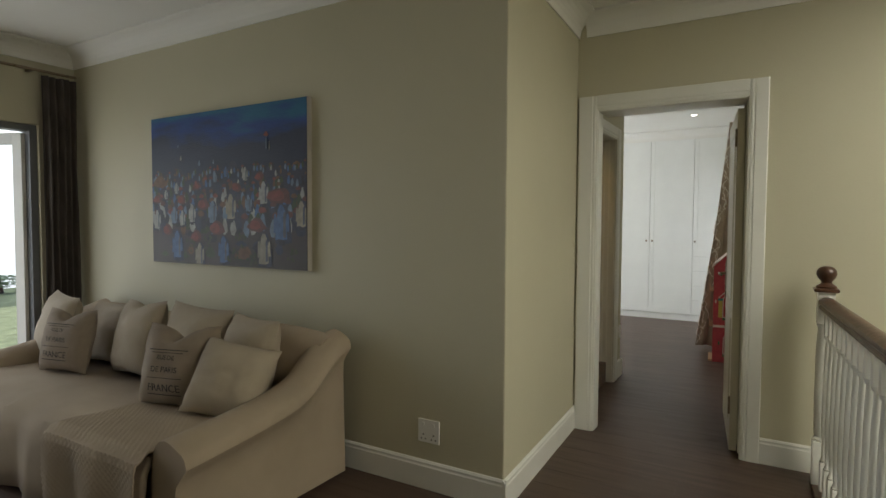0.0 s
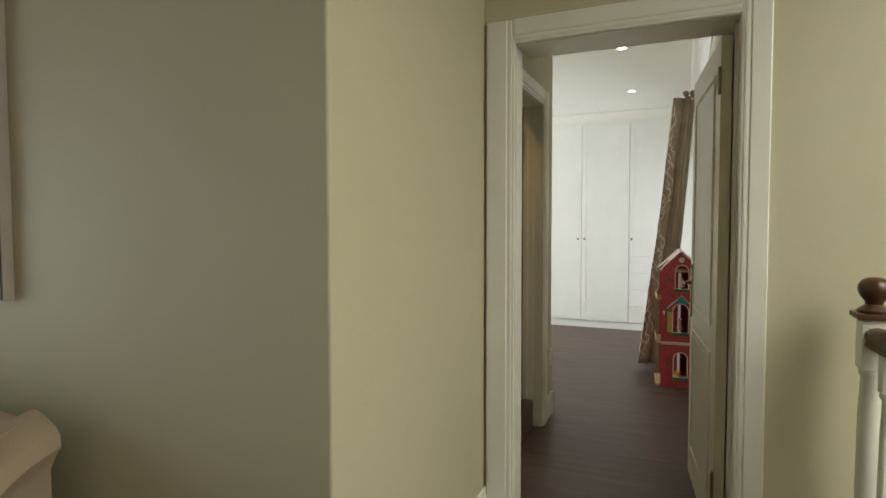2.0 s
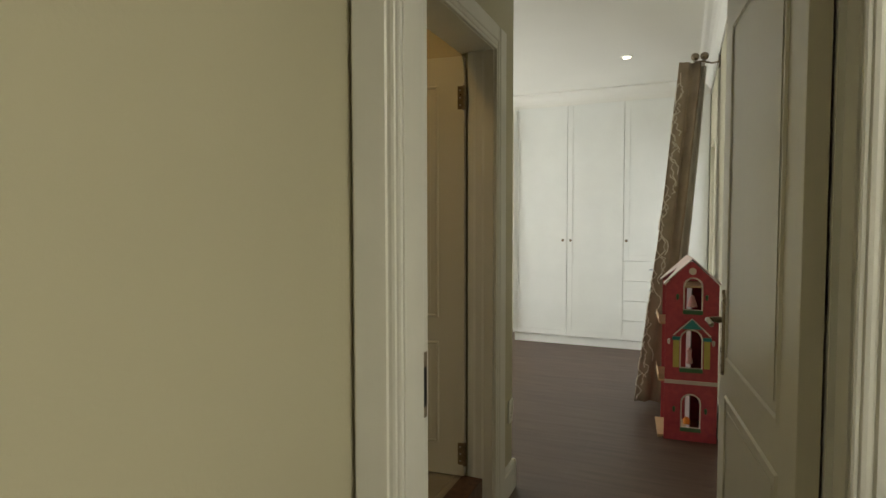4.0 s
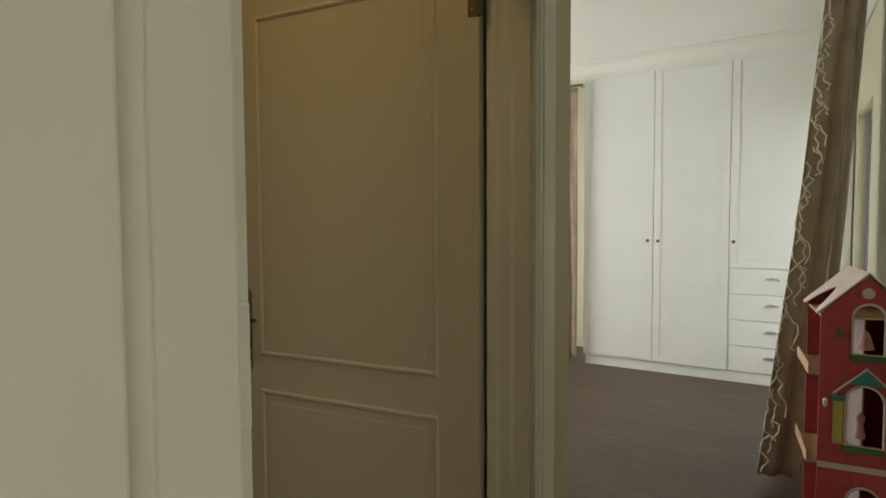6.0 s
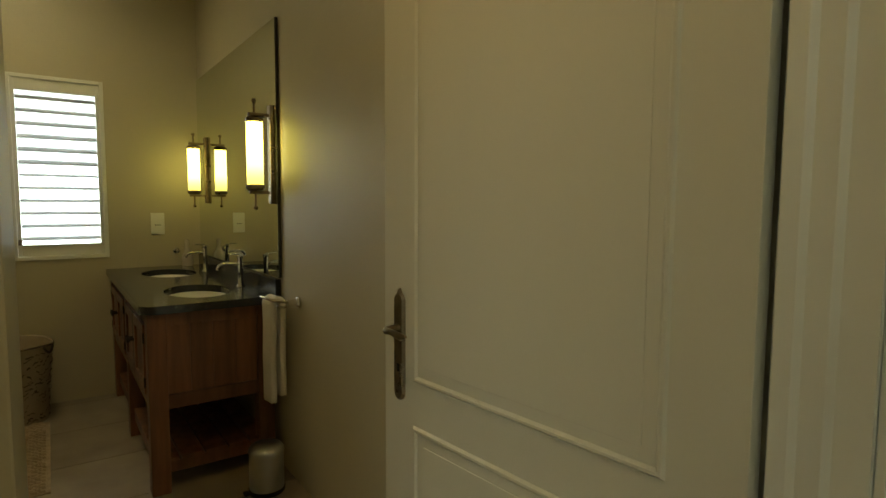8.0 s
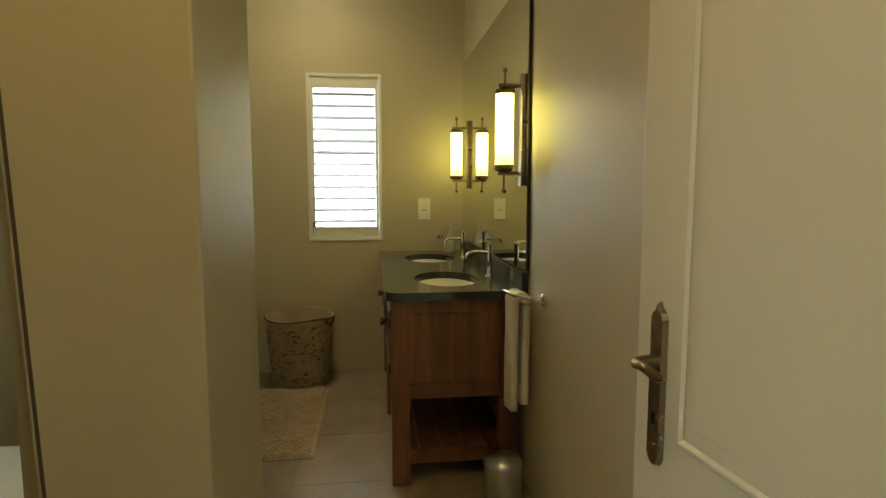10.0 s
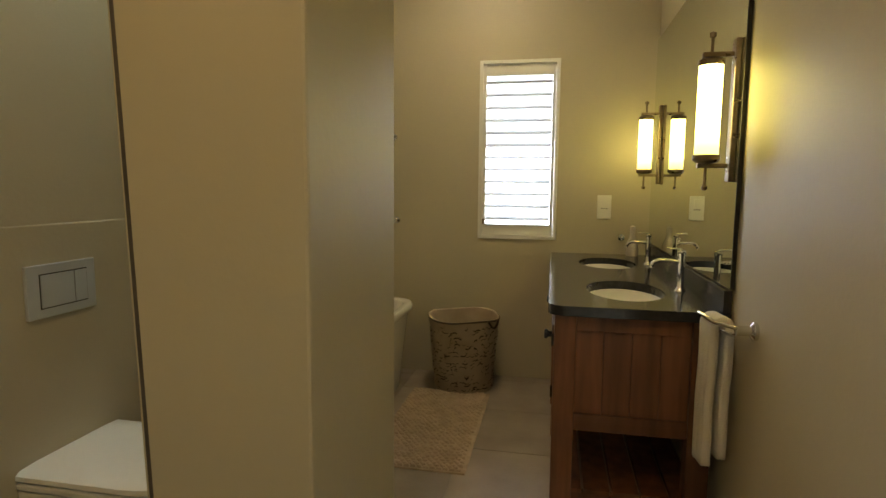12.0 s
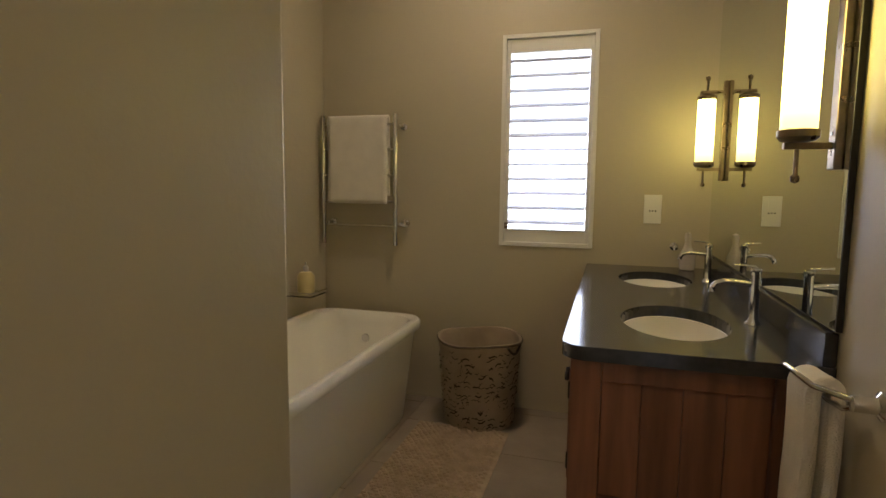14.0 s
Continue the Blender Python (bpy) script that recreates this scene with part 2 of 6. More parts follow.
# south bath wall, pillar and toilet walls
bm = box((XW, 3.30, 0), (-2.931, 3.42, H))
structure("wall_tub", bm, "wallbath")
bm = box((-2.345, 4.15, 0), (-1.905, 4.465, H), 0.006)
for v in bm.verts:
    if v.co.y < 4.3 and v.co.x > -2.2:
        v.co.y += 0.050 - 0.085 * v.co.z / H
box((-2.93, 3.0, 0), (-2.88, 4.02, H), bm=bm)
box((-2.879, 3.94, 0), (-2.345, 4.02, H), bm=bm)
box((-2.345, 3.94, 0), (-2.26, 4.149, H), bm=bm)
structure("wall_pillar", bm, "wallbath", "painted wall end between toilet and bath")
bm = box((-2.879, 3.02, 0), (XR - 0.16, 3.45, 1.168), 0.004)
box((-2.879, 3.02, 1.1685), (XR - 0.16, 3.444, H), bm=bm)
structure("wall_cistern", bm, "wallbath", "boxed-in cistern ledge")
# bedroom walls
bm = box((XE, YDB + 0.002, 0), (XE + 0.2, 8.22, H))
box((XE, 8.93, 0), (XE + 0.2, 9.8, H), bm=bm)
box((XE, 8.22, 2.03), (XE + 0.2, 8.93, H), bm=bm)
box((XE, 8.22, 0), (XE + 0.2, 8.93, 0.12), bm=bm)
structure("wall_bedroom_east", bm, "wall")
bm = box((-4.2, 9.66, 0), (XE, 9.8, H))
structure("wall_bedroom_north", bm, "wall")
bm = box((-4.2, YMB + 0.002, 0), (-4.05, 9.65, H))
structure("wall_bedroom_west", bm, "wall")
# lounge far walls
bm = box((XC - 0.2, YP - 0.26, 0), (XC, YP + 0.12, H))
box((XC - 0.2, -2.6, 0), (XC, -1.5, H), bm=bm)
box((XC - 0.2, -1.5, 2.08), (XC, YP - 0.26, H), bm=bm)
structure("wall_lounge_west", bm, "wall")
bm = box((XC, -2.6, 0), (4.2, -2.45, H))
structure("wall_lounge_south", bm, "wall")
bm = box((4.2, -2.6, -2.5), (4.35, YDB, H))
structure("wall_stair_east", bm, "wall")

# ---- floors and ceilings ----
bm = box((XC, -2.45, -0.2), (0.70, YP, -0.002))
box((XR - 0.08, YP, -0.2), (0.70, YDB, -0.002), bm=bm)
box((XC + 3.52, YDB, -0.2), (XE, YMB, -0.002), bm=bm)
box((-4.2, YMB, -0.2), (XE + 0.2, 9.8, -0.002), bm=bm)
box((0.70, -2.45, -0.2), (4.2, 0.2, -0.002), bm=bm)
structure("floor", bm, "plank", "dark brown timber board floor")
bm = box((XW, 2.95, -0.05), (XPB + 0.01, YM, ZB - 0.004))
structure("floor_bathroom", bm, "tile")
bm = box((0.5, 0.2, -2.6), (4.2, YD, -2.5))
structure("floor_below", bm, "plank")
bm = box((XC - 0.2, -2.6, H), (4.35, 9.8, H + 0.15))
structure("ceiling", bm, "ceiling")


def cornice(name, p0, p1, inward, z=H, size=0.13):
    """A coved cornice from p0 to p1; inward points into the room."""
    p0, p1, n = Vector((*p0, 0)), Vector((*p1, 0)), Vector((*inward, 0))
    prof = [(0, 0), (0, -size), (0.012, -size)]
    for k in range(7):
        a = radians(90 * k / 6)
        prof.append((0.012 + (size - 0.03) * (1 - math.cos(a)), -size + 0.012 + (size - 0.03) * math.sin(a)))
    prof += [(size, -0.012), (size, 0)]
    b = bmesh.new()
    r0 = [b.verts.new(p0 + n * (u - 0.001) + Vector((0, 0, z - 0.001 + v))) for u, v in prof]
    r1 = [b.verts.new(p1 + n * (u - 0.001) + Vector((0, 0, z - 0.001 + v))) for u, v in prof]
    k = len(prof)
    for i in range(k):
        b.faces.new((r0[i], r0[(i + 1) % k], r1[(i + 1) % k], r1[i]))
    b.faces.new(r0[::-1])
    b.faces.new(r1)
    bmesh.ops.recalc_face_normals(b, faces=b.faces[:])
    return structure(name, b, "ceiling")


cornice("cornice", (XC, YP), (XR + 0.09, YP), (0, -1))
cornice("cornice", (XR, YP - 0.09), (XR - 0.055, YD), (1, 0))
cornice("cornice", (XR, YD), (4.2, YD), (0, -1))
cornice("cornice", (XC, -2.4), (XC, YP), (1, 0))
cornice("cornice", (XE, YDB), (XE, 9.6), (-1, 0))
cornice("cornice", (XP, YDB), (XP, YMB + 0.09), (1, 0))
cornice("cornice", (-4.0, YMB), (XP + 0.09, YMB), (0, 1))
cornice("cornice", (-4.0, YW + 0.0), (XE, YW + 0.0), (0, -1))


def skirting(p0, p1, inward, z0=0.0, h=0.145, t=0.018):
    p0, p1, n = Vector((*p0, 0)), Vector((*p1, 0)), Vector((*inward, 0))
    prof = [(0.001, z0), (t, z0), (t, z0 + h - 0.03), (t - 0.004, z0 + h - 0.022), (t - 0.004, z0 + h - 0.01), (0.006, z0 + h), (0.001, z0 + h)]
    b = bmesh.new()
    r0 = [b.verts.new(p0 + n * u + Vector((0, 0, v))) for u, v in prof]
    r1 = [b.verts.new(p1 + n * u + Vector((0, 0, v))) for u, v in prof]
    k = len(prof)
    for i in range(k):
        b.faces.new((r0[i], r0[(i + 1) % k], r1[(i + 1) % k], r1[i]))
    b.faces.new(r0[::-1])
    b.faces.new(r1)
    bmesh.ops.recalc_face_normals(b, faces=b.faces[:])
    return structure("baseboard", b, "white")


skirting((XC + 0.02, YP), (XR + 0.018, YP), (0, -1))
skirting((XR, YP - 0.018), (XR - 0.055, YD - 0.001), (1, 0))
skirting((OX1 + 0.103, YD), (0.70, YD), (0, -1))
skirting((XP, BY1 + 0.125), (XP, YMB + 0.018), (1, 0))
skirting((XP + 0.018, YMB), (-3.9, YMB), (0, 1))
skirting((XE, 5.2), (XE, 9.0), (-1, 0))

# ---- door frames ----
def casing_profile(w):
    return [(0, 0), (0, 0.011), (0.004, 0.013), (0.010, 0.013), (0.013, 0.0165), (0.020, 0.0175), (0.026, 0.0165), (0.030, 0.0165), (0.034, 0.0205), (w - 0.005, 0.0205), (w, 0.017), (w, 0)]


def casing(name, w, length):
    """An upright casing board: width along +x from the opening edge, proud along -y."""
    b = bmesh.new()
    prof = casing_profile(w)
    r0 = [b.verts.new((u, -v, 0)) for u, v in prof]
    r1 = [b.verts.new((u, -v, length)) for u, v in prof]
    k = len(prof)
    for i in range(k):
        b.faces.new((r0[i], r0[(i + 1) % k], r1[(i + 1) % k], r1[i]))
    b.faces.new(r0[::-1])
    b.faces.new(r1)
    bmesh.ops.recalc_face_normals(b, faces=b.faces[:])
    return b


def door_frame(name, origin, rz, width, height, depth, wl, wr, wt, z0=0.0, back=True, recess=0.0, stops=True, rdepth=None):
    """Origin at the left foot of the opening; x to the right along the wall; y into the wall."""
    e = tagged(thing(name, origin, "", "", rz=rz), kind="structure")
    t = 0.03
    if recess:
        part("jamb", box((-t, -0.001, z0), (0, 0.10, height + t), 0.003), "white", e)
        part("jamb", box((-recess - t, 0.1005, z0), (-recess, depth, height + t), 0.003), "white", e)
    else:
        part("jamb", box((-t, -0.001, z0), (0, depth, height + t)), "white", e)
    part("jamb", box((width, -0.001, z0), (width + t, rdepth or depth, height + t)), "white", e)
    part("lintel", box((0, -0.001, height), (width, depth, height + t)), "white", e)
    for x in ((width,) if recess else (0, width) if stops else ()):
        s = 1 if x == 0 else -1
        part("door_stop", box((min(x, x + s * 0.012), depth * 0.38, z0), (max(x, x + s * 0.012), depth * 0.78, height)), "white", e)
    for side in ((0,) if not back else (0, 1)):
        y = -0.002 if side == 0 else depth + 0.002
        f = 1 if side == 0 else -1
        if wl:
            c = casing("c", wl, height + wt - z0)
            c.transform(Matrix.Diagonal((-1, f, 1, 1)))
            c.transform(Matrix.Translation((-0.004, y, z0)))
            bmesh.ops.recalc_face_normals(c, faces=c.faces[:])
            part("casing", c, "white", e)
        if wr:
            c = casing("c", wr, height + wt - z0)
            c.transform(Matrix.Diagonal((1, f, 1, 1)))
            c.transform(Matrix.Translation((width + 0.004, y, z0)))
            bmesh.ops.recalc_face_normals(c, faces=c.faces[:])
            part("casing", c, "white", e)
        if wt:
            c = casing("c", wt, width + 0.006)
            c.transform(Matrix.Rotation(radians(90), 4, 'Y') @ Matrix.Diagonal((-1, f, 1, 1)))
            c.transform(Matrix.Translation((-0.003, y, height + 0.003)))
            bmesh.ops.recalc_face_normals(c, faces=c.faces[:])
            part("casing", c, "white", e)
    return e


f1 = door_frame("door_frame", (OX0, YD, 0), 0, OX1 - OX0, OZ, YDB - YD, 0.121, 0.098, 0.098, back=False, recess=0.045)
part("jamb_bead", box((-0.0445, 0.102, 0.0), (-0.036, 0.140, OZ), 0.003), "white", f1)
part("strike_plate", box((-0.0449, 0.178, 0.80), (-0.042, 0.208, 0.975), 0.001), "bronze", f1)
part("strike_slot", box((-0.0419, 0.186, 0.83), (-0.0414, 0.203, 0.935)), "black", f1)
# bathroom frame, seen from the passage: left foot is the south edge
f2 = door_frame("door_frame", (XP, BY0, 0), 90, BY1 - BY0, 2.06, XP - XPB, 0.0, 0.118, 0.10, back=False, stops=False, rdepth=0.114)
_w = BY1 - BY0
part("jamb_moulding", extrude([(_w, 0.0), (_w - 0.004, 0.0), (_w - 0.005, 0.040), (_w - 0.010, 0.050), (_w - 0.010, 0.078), (_w - 0.015, 0.088), (_w - 0.015, 0.111), (_w - 0.012, 0.114), (_w, 0.114)], 2.06, "Z"), "white", f2)
part("door_stop", box((0, 0.046, 0.0), (0.012, 0.092, 2.06), 0.003), "white", f2)


def handle_set(parent, x, z, face, toward, material="bronze"):
    """A long back plate with pointed ends and a lever; face: +1 or -1 along y; toward: lever direction along x."""
    w, h = 0.019, 0.115
    pts = [(-w, -h), (-w, h), (-w * 0.75, h + 0.010), (-w * 0.35, h + 0.014), (0, h + 0.026), (w * 0.35, h + 0.014), (w * 0.75, h + 0.010), (w, h), (w, -h), (w * 0.6, -h - 0.012), (0, -h - 0.017), (-w * 0.6, -h - 0.012)]
    b = bmesh.new()
    lo = [b.verts.new((x + p, face * 0.0005, z - 0.045 + q)) for p, q in pts]
    hi = [b.verts.new((x + p * 0.8, face * 0.009, z - 0.045 + q * 0.97)) for p, q in pts]
    k = len(pts)
    for i in range(k):
        b.faces.new((lo[i], lo[(i + 1) % k], hi[(i + 1) % k], hi[i]))
    b.faces.new(hi)
    b.faces.new(lo[::-1])
    bmesh.ops.recalc_face_normals(b, faces=b.faces[:])
    pl = part("door_handle", b, material, parent, "aged metal lever handle on a long plate")
    t = toward
    part("lever", tube([(x, face * 0.006, z), (x, face * 0.045, z), (x + t * 0.010, face * 0.050, z), (x + t * 0.03, face * 0.051, z + 0.002), (x + t * 0.065, face * 0.047, z - 0.005), (x + t * 0.078, face * 0.045, z - 0.002)], [0.011, 0.008, 0.008, 0.007, 0.0085, 0.004]), material, pl, smooth=True)
    part("keyhole", box((x - 0.004, min(face * 0.009, face * 0.0098), z - 0.105), (x + 0.004, max(face * 0.009, face * 0.0098), z - 0.085)), "black", pl)


def ring_mould(b, x0, x1, z0, z1, y, face, arch=False):
    """A moulded frame line round a door panel."""
    prof = ((0, 0.0), (0.005, 0.0055), (0.010, 0.0055), (0.016, 0.001))
    rings = []
    for ins, d in prof:
        rings.append([b.verts.new(p) for p in ((x0 + ins, y + face * d, z0 + ins), (x1 - ins, y + face * d, z0 + ins), (x1 - ins, y + face * d, z1 - ins), (x0 + ins, y + face * d, z1 - ins))])
    for a, c in zip(rings, rings[1:]):
        for i in range(4):
            b.faces.new((a[i], a[(i + 1) % 4], c[(i + 1) % 4], c[i]))


def door_leaf(name, at, rz, width, height, label, lever_dir=-1, rails=(0.785, 0.89), low=0.006):
    """A two-panel moulded door; the hinge at its origin, the leaf along +x."""
    e = thing(name, at, label, "door", rz=rz)
    t = 0.04
    body = box((0, -t / 2, low), (width, t / 2, height), 0.002)
    leaf = part("leaf", body, "door", e)
    for face in (-1, 1):
        y = face * (t / 2 + 0.0003)
        for nm, z0, z1 in (("upper_panel", rails[1], height - 0.12), ("lower_panel", max(0.16, low + 0.14), rails[0])):
            b = bmesh.new()
            ring_mould(b, 0.115, width - 0.115, z0, z1, y, face)
            bmesh.ops.recalc_face_normals(b, faces=b.faces[:])
            part(nm, b, "door", leaf)
            part("panel_field", box((0.155, min(y, y + face * 0.0022), z0 + 0.04), (width - 0.155, max(y, y + face * 0.0022), z1 - 0.04), 0.001), "door", leaf)
    for face in (-1, 1):
        handle_side(e, width - 0.065, 1.01, face, t / 2, lever_dir)
    for z in (0.28, 1.86):
        hb = box((-0.012, t / 2 + 0.0005, z - 0.05), (0.028, t / 2 + 0.003, z + 0.05), 0.001)
        hg = part("hinge", hb, "bronze", e, "aged metal butt hinge")
        part("hinge_pin", lathe([(0.0065, z - 0.052), (0.0065, z + 0.052)], 10, (-0.004, t / 2 + 0.005, 0)), "bronze", hg, smooth=True)
        for q in (-0.032, 0, 0.032):
            part("screw", lathe([(0.0035, 0), (0.003, 0.001)], 8, (0.016, t / 2 + 0.0032, z + q), 'Y'), "steel", hg)
    return e


def handle_side(parent, x, z, face, off, toward):
    b0 = set(scene.objects)
    handle_set(parent, x, z, face, toward)
    for o in scene.objects:
        if o not in b0 and o.parent == parent:
            o.location.y += face * off


bath_door = door_leaf("bathroom_door", (-0.955, 5.308, 0), 185.6, 0.845, 2.04, "cream two-panel moulded door standing open against the wall", lever_dir=-1, low=ZB + 0.008)
main_door = door_leaf("bedroom_door", (0.158, 4.215, 0), 90 + 6.3, 0.800, 2.03, "cream two-panel moulded door standing open along the wall", lever_dir=-1)


# ---- electrical ----
def plate(name, at, rz, w, h, label, marks, category="switch"):
    """A wall plate; x along the wall, proud along -y; marks: small recessed bars (x, z, w, h)."""
    e = thing(name, at, label, category, rz=rz)
    part("cover", box((-w / 2, -0.009, -h / 2), (w / 2, -0.001, h / 2), 0.002), "sock", e)
    for x, z, a, c, m in marks:
        part("rocker" if m == "sock" else "slot", box((x - a / 2, -0.0115 if m == "sock" else -0.0098, z - c / 2), (x + a / 2, -0.0092, z + c / 2), 0.0004), m, e)
    return e


holes = []
for cx in (-0.03, 0.03):
    holes += [(cx, -0.018, 0.008, 0.008, "black"), (cx - 0.012, -0.04, 0.007, 0.007, "black"), (cx + 0.012, -0.04, 0.007, 0.007, "black")]
plate("wall_socket", (-1.143, YP, 0.298), 0, 0.125, 0.118, "white double wall socket above the baseboard", holes + [(-0.03, 0.035, 0.012, 0.018, "sock"), (0.03, 0.035, 0.012, 0.018, "sock")], "socket")
plate("wall_switch", (XP + 0.0015, 4.410, 1.140), 90, 0.098, 0.145, "white light switch plate between two doorways", [(0.0, 0.025, 0.036, 0.042, "sock"), (0.012, -0.040, 0.004, 0.013, "black"), (-0.006, -0.042, 0.010, 0.0025, "black"), (0, 0.049, 0.04, 0.0012, "black")])
plate("shaver_socket", (XW, 5.078, 1.176), 90, 0.075, 0.130, "white socket plate on the bathroom wall", [(-0.012, -0.008, 0.006, 0.006, "black"), (0, -0.008, 0.006, 0.006, "black"), (0.012, -0.008, 0.006, 0.006, "black"), (0, 0.03, 0.03, 0.035, "sock")], "socket")
plate("wall_socket", (XP, 5.585, 0.40), 90, 0.06, 0.11, "white wall socket beside the bathroom door", [(0, -0.012, 0.007, 0.007, "black"), (-0.009, -0.03, 0.006, 0.006, "black"), (0.009, -0.03, 0.006, 0.006, "black"), (0, 0.03, 0.016, 0.022, "sock")], "socket")


def downlight(x, y):
    e = thing("downlight", (x, y, H), "small round recessed ceiling downlight", "ceiling light", "bedroom downlights")
    part("trim_ring", lathe([(0.032, -0.002), (0.046, -0.006), (0.05, -0.001), (0.05, 0.0)], 24), "white", e, smooth=True)
    part("lamp", lathe([(0.0, -0.0062), (0.028, -0.0062), (0.03, -0.003), (0.0, -0.003)], 20), "bulb", e)


for x, y in ((-0.46, 6.40), (-0.52, 7.90), (-2.2, 6.4), (-2.2, 7.9)):
    downlight(x, y)


# ---- wardrobe ----
def wardrobe():
    e = thing("built_in_wardrobe", (0, YW, 0), "white built-in wardrobe with shaker doors, drawers and a plinth", "wardrobe")
    x0, x1 = -1.815, XE - 0.004
    part("carcass", box((x0 + 0.004, 0.022, 0.088), (x1, 0.63, 2.61)), "wardrobe", e)
    part("plinth", box((x0 + 0.03, 0.012, 0.0), (x1, 0.032, 0.086)), "wardrobe", e)
    b = extrude([(-0.040, 0.060), (-0.040, 0.045), (-0.028, 0.038), (-0.020, 0.018), (-0.012, 0.0), (0.03, 0.0), (0.03, 0.060)], x1 - x0 + 0.03, 'X', (x0 - 0.03, 0, 2.605))
    part("cornice", b, "wardrobe", e)

    def shaker(w, h, name, x, z, rail=0.055):
        b = box((0, -0.0, 0), (w, 0.020, h), 0.0015)
        d = part(name, b, "wardrobe", e)
        d.location = (x, 0, z)
        for q, nm in (((0, 0, rail, h), "stile"), ((w - rail, 0, w, h), "stile"), ((rail, 0, w - rail, rail * 1.1), "rail"), ((rail, h - rail * 1.1, w - rail, h), "rail")):
            part(nm, box((q[0] + 0.0003, -0.0065, q[1] + 0.0003), (q[2] - 0.0001, -0.0002, q[3] - 0.0003), 0.0006), "wardrobe", d)
        return d

    def knob(d, x, z):
        o = part("knob", lathe([(0.005, 0), (0.005, 0.012), (0.012, 0.018), (0.014, 0.024), (0.010, 0.030), (0.0, 0.031)], 14, (0, 0, 0), 'Y'), "bronze", d, "small metal knob", smooth=True)
        o.scale = (1, -1, 1)
        o.location = (x, -0.0068, z)
    g = 0.004
    edges = [-1.80, -1.207, -0.63, -0.03, x1 - 0.005]
    z0, z1 = 0.092, 2.595
    d = shaker(edges[1] - edges[0] - g, z1 - z0, "door", edges[0], z0)
    knob(d, edges[1] - edges[0] - 0.042, 1.125 - z0)
    d = shaker(edges[2] - edges[1] - g, z1 - z0, "door", edges[1], z0)
    knob(d, 0.040, 1.125 - z0)
    d = shaker(edges[3] - edges[2] - g, z1 - 0.922, "door", edges[2], 0.922)
    knob(d, 0.030, 1.125 - 0.922)
    d = shaker(edges[4] - edges[3] - g, z1 - z0, "door", edges[3], z0, 0.04)
    for k in range(4):
        h = (0.920 - z0) / 4
        z = z0 + k * h
        d = part("drawer", box((0, 0, 0), (edges[3] - edges[2] - g, 0.02, h - g), 0.0015), "wardrobe", e)
        d.location = (edges[2], 0, z)
        b = bmesh.new()
        n = 10
        rows = []
        for i in range(n + 1):
            a = math.pi * i / n
            rows.append([b.verts.new((math.cos(a) * r, y, zz)) for r, y, zz in ((0.048, -0.001, 0.0 + 0.02 * math.sin(a)), (0.044, -0.016, 0.0 + 0.020 * math.sin(a)), (0.032, -0.024, 0.005 + 0.008 * math.sin(a)), (0.030, -0.024, 0.0))])
        for a, c in zip(rows, rows[1:]):
            for i in range(3):
                b.faces.new((a[i], a[i + 1], c[i + 1], c[i]))
        bmesh.ops.recalc_face_normals(b, faces=b.faces[:])
        o = part("cup_pull", b, "steel", d, "brushed metal cup pull", smooth=True)
        o.location = ((edges[3] - edges[2]) / 2, 0, h * 0.55)
    return e


wardrobe()

